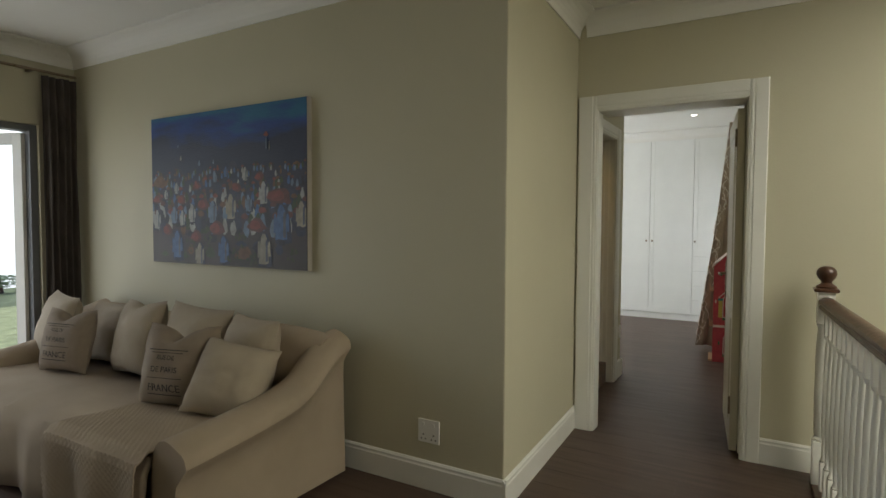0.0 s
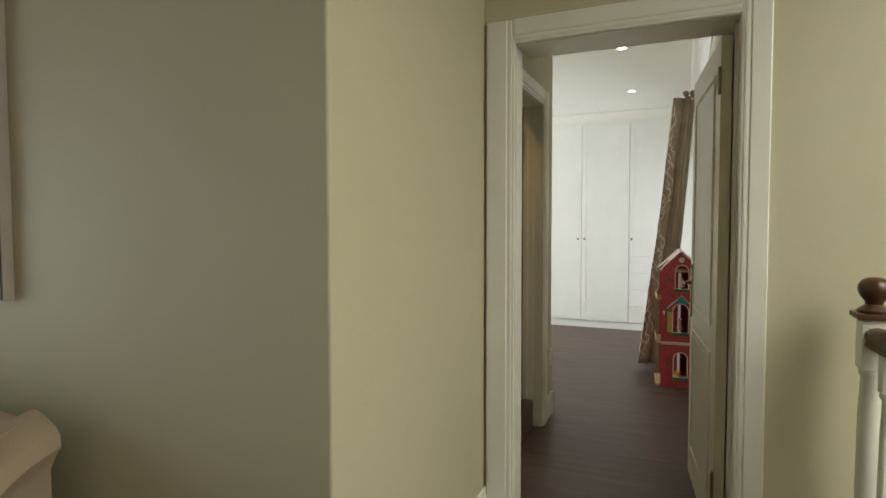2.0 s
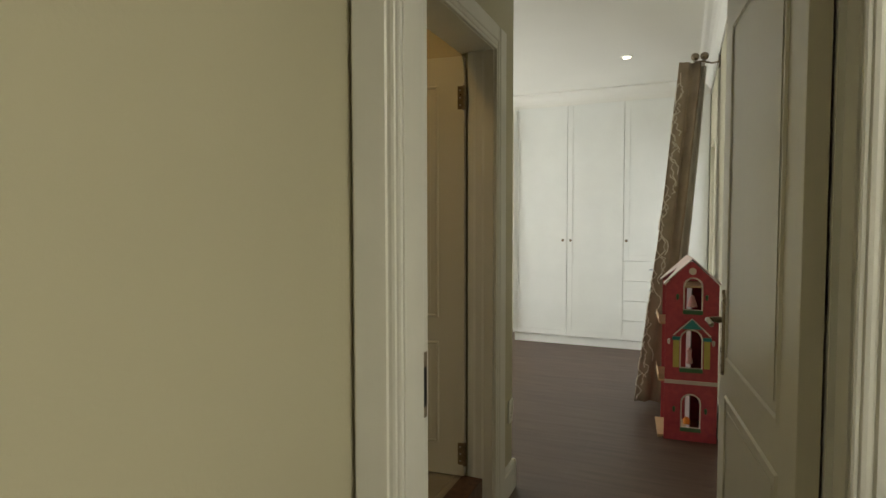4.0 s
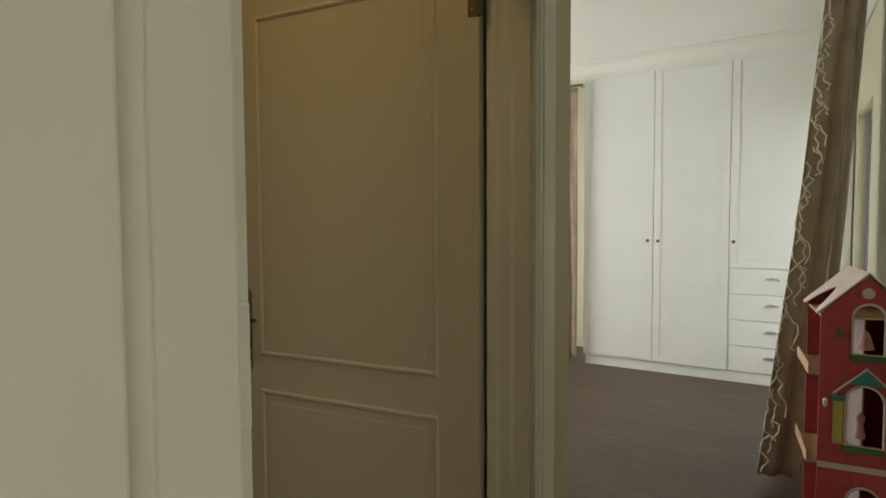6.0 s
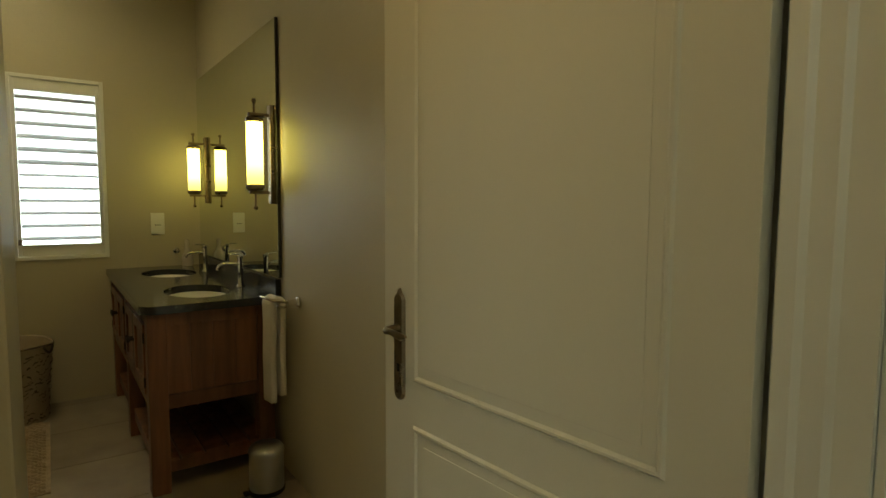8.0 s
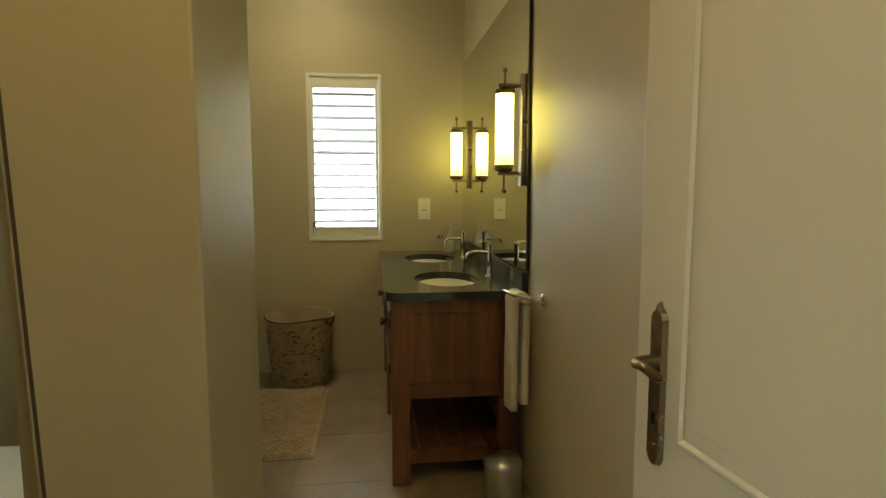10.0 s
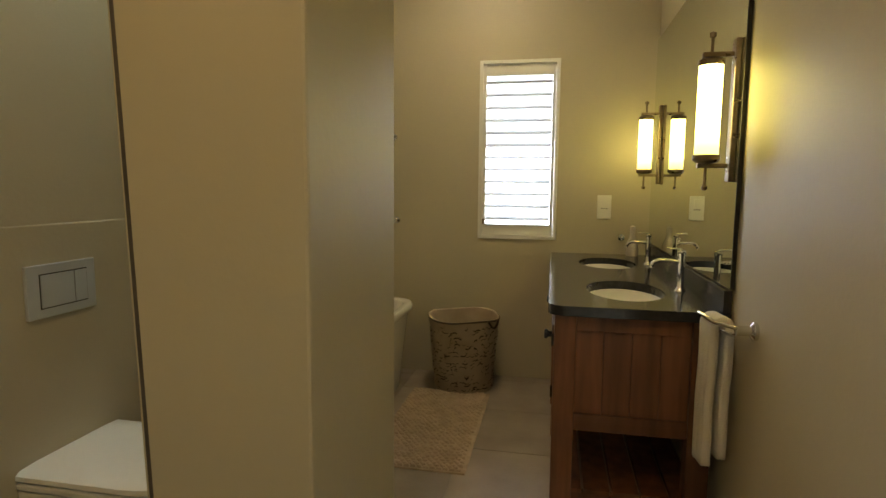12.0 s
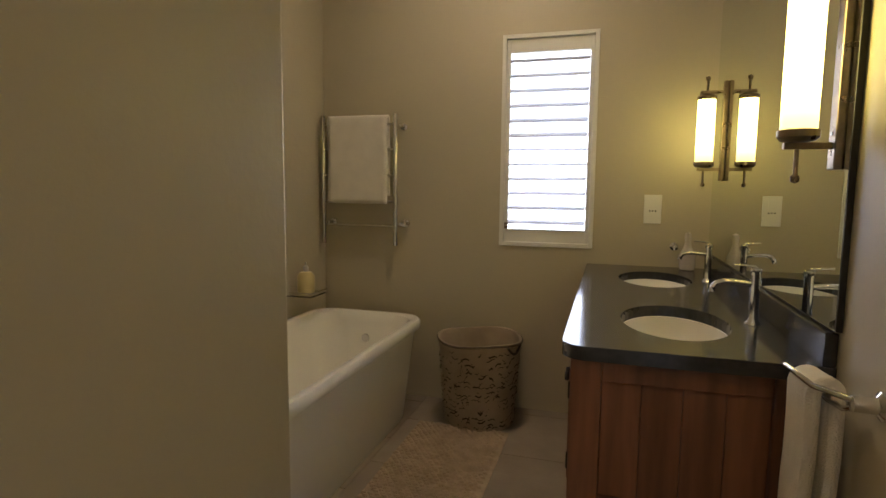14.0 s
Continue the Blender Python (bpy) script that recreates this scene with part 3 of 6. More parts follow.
# ---- bathroom window with shutter ----
def shutter_window():
    e = tagged(thing("window", (XW, (WY0 + WY1) / 2, (WZ0 + WZ1) / 2), "", ""), kind="structure")
    w, h = WY1 - WY0, WZ1 - WZ0
    fr = bmesh.new()
    t = 0.02
    for lo, hi in (((-0.03, -w / 2, -h / 2), (0.008, -w / 2 + t, h / 2)), ((-0.03, w / 2 - t, -h / 2), (0.008, w / 2, h / 2)), ((-0.03, -w / 2 + t, -h / 2), (0.008, w / 2 - t, -h / 2 + t)), ((-0.03, -w / 2 + t, h / 2 - t), (0.008, w / 2 - t, h / 2))):
        box(lo, hi, 0.002, bm=fr)
    part("window_frame", fr, "white", e)
    sw, sh = w - 2 * t - 0.002, h - 2 * t - 0.002
    sf = bmesh.new()
    st, rl = 0.018, 0.062
    box((-0.030, -sw / 2, -sh / 2), (-0.004, -sw / 2 + st, sh / 2), 0.002, bm=sf)
    box((-0.030, sw / 2 - st, -sh / 2), (-0.004, sw / 2, sh / 2), 0.002, bm=sf)
    box((-0.030, -sw / 2 + st, -sh / 2), (-0.004, sw / 2 - st, -sh / 2 + rl), 0.002, bm=sf)
    box((-0.030, -sw / 2 + st, sh / 2 - rl), (-0.004, sw / 2 - st, sh / 2), 0.002, bm=sf)
    sh_o = part("shutter", sf, "white", e)
    n = 12
    zlo, zhi = -sh / 2 + rl, sh / 2 - rl
    pitch = (zhi - zlo) / n
    slat = bmesh.new()
    prof = [(-0.0345, 0.001), (-0.015, 0.0042), (0.0, 0.0052), (0.015, 0.0042), (0.0345, 0.001), (0.0345, -0.001), (0.015, -0.0036), (0.0, -0.0042), (-0.015, -0.0036), (-0.0345, -0.001)]
    slat = extrude(prof, sw - 2 * st - 0.004, 'Y', (0, -sw / 2 + st + 0.002, 0))
    me = None
    for k in range(n):
        a = 24 if k > 5 else 14
        if me is None:
            o = part("slat", slat, "slatshade", sh_o, smooth=True)
            me = o.data
        else:
            o = new("slat", me)
            o.parent = sh_o
        o.matrix_local = pose(-0.017, 0, zlo + pitch * (k + 0.5), 0, a, 0)
    part("shutter_catch", box((-0.003, -sw / 2 + 0.002, -sh / 2 + rl), (0.004, -sw / 2 + 0.02, -sh / 2 + rl + 0.03), 0.001), "bronze", e)
    part("pane", box((-0.20, -w / 2, -h / 2), (-0.194, w / 2, h / 2)), "glass", e).visible_shadow = False


shutter_window()


# ---- vanity ----
CT = 0.915
VX0, VX1, VY0 = XW + 0.004, -2.905, 4.798


def ellipse_ring(cx, cy, a, c, z, n=40):
    return [(cx + a * math.cos(2 * math.pi * i / n), cy + c * math.sin(2 * math.pi * i / n), z) for i in range(n)]


SINKS = ((-3.235, 5.065), (-3.985, 5.07))


def vanity():
    e = thing("bathroom_vanity", (-3.64, 5.06, ZB), "red-brown wooden vanity with black stone top and two basins", "vanity")
    def put(name, b, m, parent=None, label="", smooth=False):
        b.transform(Matrix.Translation((3.64, -5.06, -ZB)))
        return part(name, b, m, parent or e, label, smooth)
    # stone top with oval cut-outs
    b = bmesh.new()
    x0, x1, y0, y1 = VX0, VX1, VY0, 5.328
    rad = 0.055
    outer = [(x0, y1), (x0, y0)] + [(x1 - rad + rad * math.sin(radians(a)), y0 + rad - rad * math.cos(radians(a))) for a in range(0, 91, 10)] + [(x1, y1)]
    loops = []
    vs = [b.verts.new((x, y, CT)) for x, y in outer]
    for i in range(len(vs)):
        b.edges.new((vs[i], vs[(i + 1) % len(vs)]))
    hv = []
    for cx, cy in SINKS:
        v = [b.verts.new(p) for p in ellipse_ring(cx, cy, 0.205, 0.135, CT)]
        hv.append(v)
        for i in range(len(v)):
            b.edges.new((v[i], v[(i + 1) % len(v)]))
    bmesh.ops.triangle_fill(b, use_beauty=True, edges=b.edges[:])
    for f in b.faces:
        if f.normal.z < 0:
            f.normal_flip()
    kill = [f for f in b.faces if any(((f.calc_center_median().x - cx) / 0.2) ** 2 + ((f.calc_center_median().y - cy) / 0.13) ** 2 < 0.9 for cx, cy in SINKS)]
    if kill:
        bmesh.ops.delete(b, geom=kill, context='FACES_ONLY')
    g = bmesh.ops.extrude_face_region(b, geom=b.faces[:])
    for v in [q for q in g["geom"] if isinstance(q, bmesh.types.BMVert)]:
        v.co.z -= 0.032
    bmesh.ops.recalc_face_normals(b, faces=b.faces[:])
    put("worktop", b, "granite", label="black polished stone top")
    put("backsplash", box((x0, 5.305, CT + 0.001), (x1 - 0.004, 5.3285, CT + 0.068), 0.002), "granite")
    for cx, cy in SINKS:
        b = bmesh.new()
        rings = []
        for s, z in ((1.03, CT - 0.030), (0.99, CT - 0.034), (0.97, CT - 0.06), (0.90, CT - 0.10), (0.72, CT - 0.135), (0.4, CT - 0.15), (0.12, CT - 0.152)):
            rings.append([b.verts.new(p) for p in ellipse_ring(cx, cy, 0.205 * s, 0.135 * s, z)])
        for a, c in zip(rings, rings[1:]):
            for i in range(40):
                b.faces.new((a[i], c[i], c[(i + 1) % 40], a[(i + 1) % 40]))
        b.faces.new(rings[-1][::-1])
        bmesh.ops.recalc_face_normals(b, faces=b.faces[:])
        for f in b.faces:
            f.normal_flip()
        bs = put("basin", b, "ceramic", label="white oval undermount basin", smooth=True)
        put("drain", lathe([(0.0, CT - 0.1505), (0.022, CT - 0.150), (0.024, CT - 0.1515)], 20, (cx, cy, 0)), "chrome", bs)
    # body
    bx0, bx1, by0, by1 = x0 + 0.002, x1 - 0.022, y0 + 0.022, 5.30
    top, low = CT - 0.034, 0.505
    L = 0.068
    k = 0
    for lx in (bx0, (bx0 + bx1) / 2 - L / 2, bx1 - L):
        for ly in (by0, by1 - L):
            b = box((lx, ly, ZB), (lx + L, ly + L, top), 0.004)
            put("leg", b, "wood")
    for ly, nm in ((by0 + 0.006, "front_rail"), (by1 - 0.03, "back_rail")):
        put(nm, box((bx0 + L, ly, low), (bx1 - L, ly + 0.022, low + 0.05), 0.003), "wood")
        put(nm, box((bx0 + L, ly, top - 0.045), (bx1 - L, ly + 0.022, top), 0.003), "wood")
    # end panel of boards
    for x in (bx1 - 0.028, bx0 + 0.008):
        put("end_rail", box((x, by0 + L, top - 0.05), (x + 0.022, by1 - L, top), 0.003), "wood")
        ep = put("end_rail", box((x, by0 + L, low), (x + 0.022, by1 - L, low + 0.055), 0.003), "wood")
        n = 4
        wd = (by1 - by0 - 2 * L) / n
        for i in range(n):
            b = box((x + 0.002, by0 + L + i * wd + 0.0004, low + 0.055), (x + 0.012, by0 + L + (i + 1) * wd - 0.0004, top - 0.05), 0.002)
            b.transform(Matrix.Translation((3.64, -5.06, -ZB)))
            part("board", b, "wood", ep)
    put("inner_shelf", box((bx0 + 0.02, by0 + 0.03, low), (bx1 - 0.032, by1 - 0.03, low + 0.014)), "wood")
    put("back_panel", box((bx0 + 0.02, by1 - 0.04, low + 0.015), (bx1 - 0.032, by1 - 0.03, CT - 0.17)), "wood")
    # front doors and drawers
    spans = ((bx0 + L, (bx0 + bx1) / 2 - L / 2), ((bx0 + bx1) / 2 + L / 2, bx1 - L))
    for a, c in spans:
        m = (a + c) / 2
        for q0, q1 in ((a, m), (m, c)):
            b = box((q0 + 0.003, by0 + 0.003, low + 0.053), (q1 - 0.003, by0 + 0.022, top - 0.048), 0.003)
            d = put("door", b, "wood")
            r = bmesh.new()
            z0, z1 = low + 0.053, top - 0.048
            for u in ((q0 + 0.004, z0, q0 + 0.045, z1), (q1 - 0.045, z0, q1 - 0.004, z1), (q0 + 0.045, z0, q1 - 0.045, z0 + 0.045), (q0 + 0.045, z1 - 0.045, q1 - 0.045, z1)):
                box((u[0], by0 - 0.006, u[1] + 0.001), (u[2], by0 + 0.0028, u[3] - 0.001), 0.002, bm=r)
            put("face_frame", r, "wood", d)
            kx = q1 - 0.022 if q0 == a else q0 + 0.022
            kb = lathe([(0.006, 0), (0.006, 0.012), (0.014, 0.02), (0.012, 0.028), (0, 0.03)], 12, (0, 0, 0), 'Y')
            kb.transform(Matrix.Translation((kx, by0 - 0.006, 0.72)) @ Matrix.Diagonal((1, -1, 1, 1)))
            bmesh.ops.recalc_face_normals(kb, faces=kb.faces[:])
            put("knob", kb, "black", d, smooth=True)
            hx = q0 if q0 == a else q1 - 0.006
            for hz in (low + 0.10, top - 0.10):
                put("hinge", box((hx, by0 - 0.008, hz - 0.02), (hx + 0.006, by0 - 0.001, hz + 0.02), 0.001), "black", d)
    # low shelf of slats
    for lx in (bx0 + L, ):
        put("shelf_rail", box((bx1 - 0.045, by0 + L, ZB + 0.075), (bx1 - 0.02, by1 - L, ZB + 0.12), 0.003), "wood")
        put("shelf_rail", box((bx0 + L, by0 + 0.02, ZB + 0.075), (bx1 - L, by0 + 0.045, ZB + 0.12), 0.003), "wood")
        put("shelf_rail", box((bx0 + L, by1 - 0.045, ZB + 0.075), (bx1 - L, by1 - 0.02, ZB + 0.12), 0.003), "wood")
    n = 5
    for i in range(n):
        wd = (by1 - by0 - 0.03) / n
        put("shelf_slat", box((bx0 + 0.01, by0 + 0.015 + i * wd + 0.004, ZB + 0.121), (bx1 - 0.01, by0 + 0.015 + (i + 1) * wd - 0.004, ZB + 0.137), 0.002), "wood")
    return e


vanity()


def tap(x, y):
    e = thing("basin_tap", (x, y, CT), "tall chrome basin mixer tap with a curved spout", "tap", "vanity taps")
    part("body", lathe([(0.024, 0), (0.024, 0.003), (0.015, 0.014), (0.0135, 0.02), (0.0135, 0.165), (0.016, 0.168), (0.016, 0.186), (0.010, 0.190), (0, 0.1905)], 20), "chrome", e, smooth=True)
    part("spout", tube([(0, -0.008, 0.135), (0, -0.05, 0.140), (0, -0.085, 0.140), (0, -0.108, 0.132), (0, -0.118, 0.118), (0, -0.120, 0.104)], 0.0095, 14), "chrome", e, smooth=True)
    part("lever", tube([(0, 0, 0.186), (0, -0.002, 0.193), (0, -0.05, 0.197), (0, -0.062, 0.197)], [0.006, 0.005, 0.0035, 0.0042]), "chrome", e, smooth=True)
    e.scale = (0.78, 0.85, 0.78)
    return e


tap(-3.262, 5.258)
tap(-3.975, 5.258)

# ---- mirror ----
mr = thing("wall_mirror", (-3.64, YM, 1.52), "large frameless wall mirror above the vanity", "mirror")
part("glass_plate", box((-0.732, -0.012, -0.532), (0.738, -0.006, 0.535)), "mirror", mr)
part("backing", box((-0.731, -0.0059, -0.531), (0.7375, -0.001, 0.534)), "black", mr)
part("edge_strip", box((0.7381, -0.0125, -0.532), (0.744, -0.001, 0.535)), "black", mr)


def wall_lamp(x):
    e = thing("wall_lamp", (x, YM - 0.012, 1.30), "polished nickel wall lamp with a glowing frosted glass tube", "wall lamp", "mirror lamps")
    part("back_bar", box((-0.020, -0.016, 0.0), (0.020, -0.0005, 0.43), 0.004), "bronze", e)
    for z in (0.075, 0.36):
        part("screw", lathe([(0.004, 0), (0.003, 0.002)], 8, (0.0, -0.018, z), 'Y'), "steel", e)
    for z in (0.05, 0.385):
        part("arm", box((-0.008, -0.10, z - 0.007), (0.008, -0.016, z + 0.007), 0.002), "bronze", e)
    part("lower_cup", lathe([(0.010, 0.057), (0.030, 0.060), (0.038, 0.068), (0.038, 0.082), (0.034, 0.084)], 24, (0, -0.075, 0)), "bronze", e, smooth=True)
    part("upper_cap", lathe([(0.034, 0.352), (0.036, 0.356), (0.036, 0.368), (0.026, 0.376), (0.012, 0.378), (0.0, 0.379)], 24, (0, -0.075, 0)), "bronze", e, smooth=True)
    part("shade", lathe([(0.033, 0.076), (0.033, 0.354), (0.0, 0.355)], 28, (0, -0.075, 0)), "shade", e, "glowing frosted glass tube", smooth=True)
    part("finial", lathe([(0.0045, 0.393), (0.0045, 0.435), (0.009, 0.438), (0.009, 0.450), (0.0, 0.455)], 12, (0, -0.075, 0)), "bronze", e, smooth=True)
    part("finial", lathe([(0.0, -0.028), (0.008, -0.024), (0.009, -0.014), (0.0045, -0.008), (0.0045, 0.043)], 12, (0, -0.075, 0)), "bronze", e, smooth=True)
    return e


wall_lamp(-2.95).scale.z = 0.95
wall_lamp(-4.13).scale.z = 0.90


# ---- towel and rings ----
def cloth_over(name, at, rz, width, front, back, gap, label, category, material="towel", folds=3, seed=1, thick=0.012, pinch=0.10):
    """A folded towel over a bar: width along x, front drop and back drop along z; thickness in y."""
    rnd = random.Random(seed)
    e = thing(name, at, label, category, rz=rz)
    b = bmesh.new()
    nu, layers = 14, []
    path = []
    steps = 16
    for i in range(steps + 1):
        path.append((-gap, -front + front * i / steps))
    for i in range(1, 8):
        a = math.pi * i / 8
        path.append((-gap * math.cos(a), gap * math.sin(a) * 0.9))
    for i in range(steps + 1):
        path.append((gap, -back * i / steps))
    rows = []
    for j, (y, z) in enumerate(path):
        row = []
        for i in range(nu + 1):
            u = i / nu - 0.5
            drop = min(1, abs(z) / 0.25)
            wv = 0.006 * math.sin(u * folds * 6.28 + j * 0.07) * drop + 0.003 * noise.noise(Vector((u * 5, z * 8, seed)))
            row.append(b.verts.new((u * width * (1 - pinch * drop) + 0.1 * pinch * math.sin(z * 7) * drop, y + wv, z)))
        rows.append(row)
    for a, c in zip(rows, rows[1:]):
        for i in range(nu):
            b.faces.new((a[i], a[i + 1], c[i + 1], c[i]))
    o = part("cloth", b, material, e, smooth=True)
    s = o.modifiers.new("thick", 'SOLIDIFY')
    s.thickness, s.offset = thick, 0
    return e


e = thing("towel_holder", (-2.70, YM, 0.915), "chrome double towel arm on the wall", "towel holder")
part("rosette", lathe([(0.024, -0.001), (0.024, -0.010), (0.014, -0.016), (0.013, -0.050), (0, -0.051)], 20, (0, 0, 0), 'Y'), "chrome", e, smooth=True)
part("arm", tube([(0, -0.038, 0.004), (-0.01, -0.055, 0.006), (-0.05, -0.09, 0.008), (-0.17, -0.10, 0.008)], 0.0055), "chrome", e, smooth=True)
part("arm", tube([(0, -0.038, -0.006), (-0.03, -0.05, -0.02), (-0.09, -0.055, -0.025), (-0.16, -0.055, -0.022)], 0.005), "chrome", e, smooth=True)
cloth_over("hand_towel", (-2.805, 5.262, 0.905), 8, 0.078, 0.40, 0.38, 0.020, "cream hand towel hanging beside the vanity", "towel", folds=0, seed=4, thick=0.024)

# ---- heated towel rail ----
e = thing("heated_towel_rail", (XW, 3.655, 0.968), "chrome ladder towel rail on the bathroom wall", "towel rail")
for y in (-0.2, 0.2):
    part("upright", lathe([(0.0, 0), (0.0125, 0.002), (0.0125, 0.658), (0.0, 0.66)], 14, (0.07, y, 0)), "chrome", e, smooth=True)
for z in (0.10, 0.225, 0.355, 0.485, 0.61):
    part("rung", tube([(0.062, -0.195, z), (0.062, 0.195, z)], 0.006), "chrome", e, smooth=True)
for y in (-0.2, 0.2):
    for z in (0.11, 0.60):
        part("bracket", lathe([(0.018, 0.001), (0.018, 0.006), (0.008, 0.010), (0.008, 0.06)], 12, (0, y + 0.02, z), 'X'), "chrome", e, smooth=True)
part("valve", lathe([(0.020, 0.001), (0.020, 0.012), (0.012, 0.016), (0.012, 0.05), (0.0, 0.052)], 16, (0, 0.235, 0.112), 'X'), "chrome", e, smooth=True)
cloth_over("bath_towel", (XW + 0.074, 3.655, 1.600), 90, 0.325, 0.42, 0.38, 0.018, "folded cream bath towel over the chrome rail", "towel", folds=0, seed=9, pinch=0.0)


# ---- bath ----
def bathtub():
    x0, x1, y0, y1, z0, z1 = -4.27, -2.94, 3.44, 4.040, ZB, 0.635
    e = thing("bathtub", ((x0 + x1) / 2, (y0 + y1) / 2, ZB), "white freestanding bathtub with a rolled rim", "bathtub")
    def rr(ins, z, r, n=8, sx=0.0):
        a0, a1, b0, b1 = (x0 - x1) / 2 + ins + sx, (x1 - x0) / 2 - ins, (y0 - y1) / 2 + ins, (y1 - y0) / 2 - ins
        out = []
        for cx, cy, st in ((a1 - r, b1 - r, 0), (a0 + r, b1 - r, 90), (a0 + r, b0 + r, 180), (a1 - r, b0 + r, 270)):
            for k in range(n + 1):
                t = radians(st + 90 * k / n)
                out.append((cx + r * math.cos(t), cy + r * math.sin(t), z - ZB))
        return out
    b = bmesh.new()
    seq = [rr(0.055, z0, 0.10, sx=0.06), rr(0.05, z0 + 0.02, 0.10, sx=0.06), rr(0.02, z1 - 0.05, 0.11, sx=0.01), rr(0.003, z1 - 0.045, 0.12), rr(0.0, z1 - 0.035, 0.12), rr(0.0, z1 - 0.012, 0.12), rr(0.008, z1, 0.12), rr(0.03, z1 + 0.002, 0.12), rr(0.042, z1 - 0.006, 0.12), rr(0.055, z1 - 0.05, 0.12), rr(0.10, z1 - 0.30, 0.12), rr(0.16, z1 - 0.36, 0.10)]
    rings = [[b.verts.new(p) for p in s] for s in seq]
    n = len(rings[0])
    for a, c in zip(rings, rings[1:]):
        for i in range(n):
            b.faces.new((a[i], a[(i + 1) % n], c[(i + 1) % n], c[i]))
    b.faces.new(rings[-1])
    b.faces.new(rings[0][::-1])
    bmesh.ops.recalc_face_normals(b, faces=b.faces[:])
    part("shell", b, "ceramic", e, smooth=True)
    part("overflow", lathe([(0.022, 0), (0.02, 0.006), (0, 0.007)], 16, ((x0 - x1) / 2 + 0.075, 0, 0.34), 'X'), "chrome", e, smooth=True)


bathtub()

e = thing("corner_shelf", (-4.16, 3.423, 0.735), "small glass shelf above the bathtub", "shelf")
part("shelf_plate", box((0.0, 0.0, 0.0), (0.17, 0.13, 0.008), 0.003), "glass", e)
part("rail", tube([(0.005, 0.125, 0.02), (0.16, 0.125, 0.02), (0.165, 0.01, 0.02)], 0.003), "chrome", e)
e = thing("soap_bottle", (-4.055, 3.49, 0.744), "pale yellow soap bottle on the glass shelf", "bottle")
part("bottle", lathe([(0.0, 0), (0.040, 0.002), (0.043, 0.02), (0.043, 0.085), (0.030, 0.105), (0.012, 0.11)], 18), plain("yellow_plastic", (0.62, 0.52, 0.25), 0.3), e, smooth=True)
part("cap", lathe([(0.013, 0.11), (0.013, 0.135), (0.004, 0.137), (0.004, 0.155), (0.0, 0.156)], 14), "sock", e, smooth=True)

# ---- laundry basket ----
M["basketcloth"] = mat("script_cloth", (0.42, 0.34, 0.24), 0.95, var=0.10, scale=9, bump=0.6, fine=220)


def basket():
    e = thing("laundry_basket", (-4.165, 4.335, ZB), "round beige fabric laundry basket printed with dark script", "laundry basket")
    def outer(z):
        return 0.160 + 0.032 * z / 0.40
    prof = [(0.0, 0.0), (outer(0) - 0.006, 0.0), (outer(0), 0.012)]
    for i in range(1, 12):
        z = 0.4 * i / 12
        prof.append((outer(z) + 0.003 * math.sin(i * 2.3), z))
    prof += [(outer(0.4) + 0.004, 0.398), (outer(0.4) + 0.002, 0.408), (outer(0.4) - 0.010, 0.406), (outer(0.4) - 0.014, 0.39), (outer(0.2) - 0.014, 0.2), (outer(0) - 0.014, 0.02), (0.0, 0.018)]
    b = lathe(prof, 48)
    for v in b.verts:
        a = math.atan2(v.co.y, v.co.x)
        k = 1 + 0.025 * noise.noise(Vector((math.cos(a) * 1.6, math.sin(a) * 1.6, v.co.z * 6)))
        v.co.x, v.co.y = v.co.x * k, v.co.y * k
        if v.co.z > 0.35:
            v.co.z += 0.006 * math.sin(3 * a)
    sh = part("fabric_wall", b, "basketcloth", e, smooth=True)
    rnd = random.Random(5)
    s = bmesh.new()
    def mark(a, z, da, dz, w):
        pts = []
        n = 4
        for i in range(n + 1):
            t = i / n
            aa, zz = a + da * t, z + dz * t + 0.004 * math.sin(t * 6 + a * 9)
            for q in (-w / 2, w / 2):
                k = 1 + 0.025 * noise.noise(Vector((math.cos(aa) * 1.6, math.sin(aa) * 1.6, (zz + q) * 6)))
                r = (outer(zz) + 0.0055) * k
                pts.append(s.verts.new((r * math.cos(aa), r * math.sin(aa), zz + q)))
        for i in range(n):
            s.faces.new((pts[2 * i], pts[2 * i + 2], pts[2 * i + 3], pts[2 * i + 1]))
    for row in range(17):
        z = 0.03 + row * 0.021
        a = -3.14
        while a < 3.1:
            if rnd.random() < 0.62:
                mark(a, z + rnd.uniform(-0.003, 0.003), rnd.uniform(0.04, 0.22), rnd.uniform(-0.006, 0.012), rnd.choice((0.003, 0.004, 0.0065)))
            a += rnd.uniform(0.10, 0.30)
    for i in range(70):
        mark(rnd.uniform(-3.1, 3.1), rnd.uniform(0.04, 0.36), rnd.uniform(0.03, 0.15), rnd.uniform(-0.04, 0.04), rnd.choice((0.003, 0.005, 0.009)))
    tagged(part("script_print", s, plain("dark_print", (0.04, 0.028, 0.02), 0.9), e, "dark printed handwriting"), kind="stuff")
    st = tube([(0.196 * math.cos(i * math.pi / 24), 0.196 * math.sin(i * math.pi / 24), 0.402 + 0.006 * math.sin(3 * i * math.pi / 24)) for i in range(49)], 0.005, 6)
    part("rim_trim", st, plain("rim_cord", (0.10, 0.075, 0.05), 0.9), e)
    for s_ in (0.9, 3.9):
        part("handle_loop", tube([(0.196 * math.cos(s_ + k * 0.06), 0.196 * math.sin(s_ + k * 0.06), 0.395 - 0.035 * math.sin(math.pi * k / 8)) for k in range(9)], 0.006, 6), "curtaindark", e)


basket()

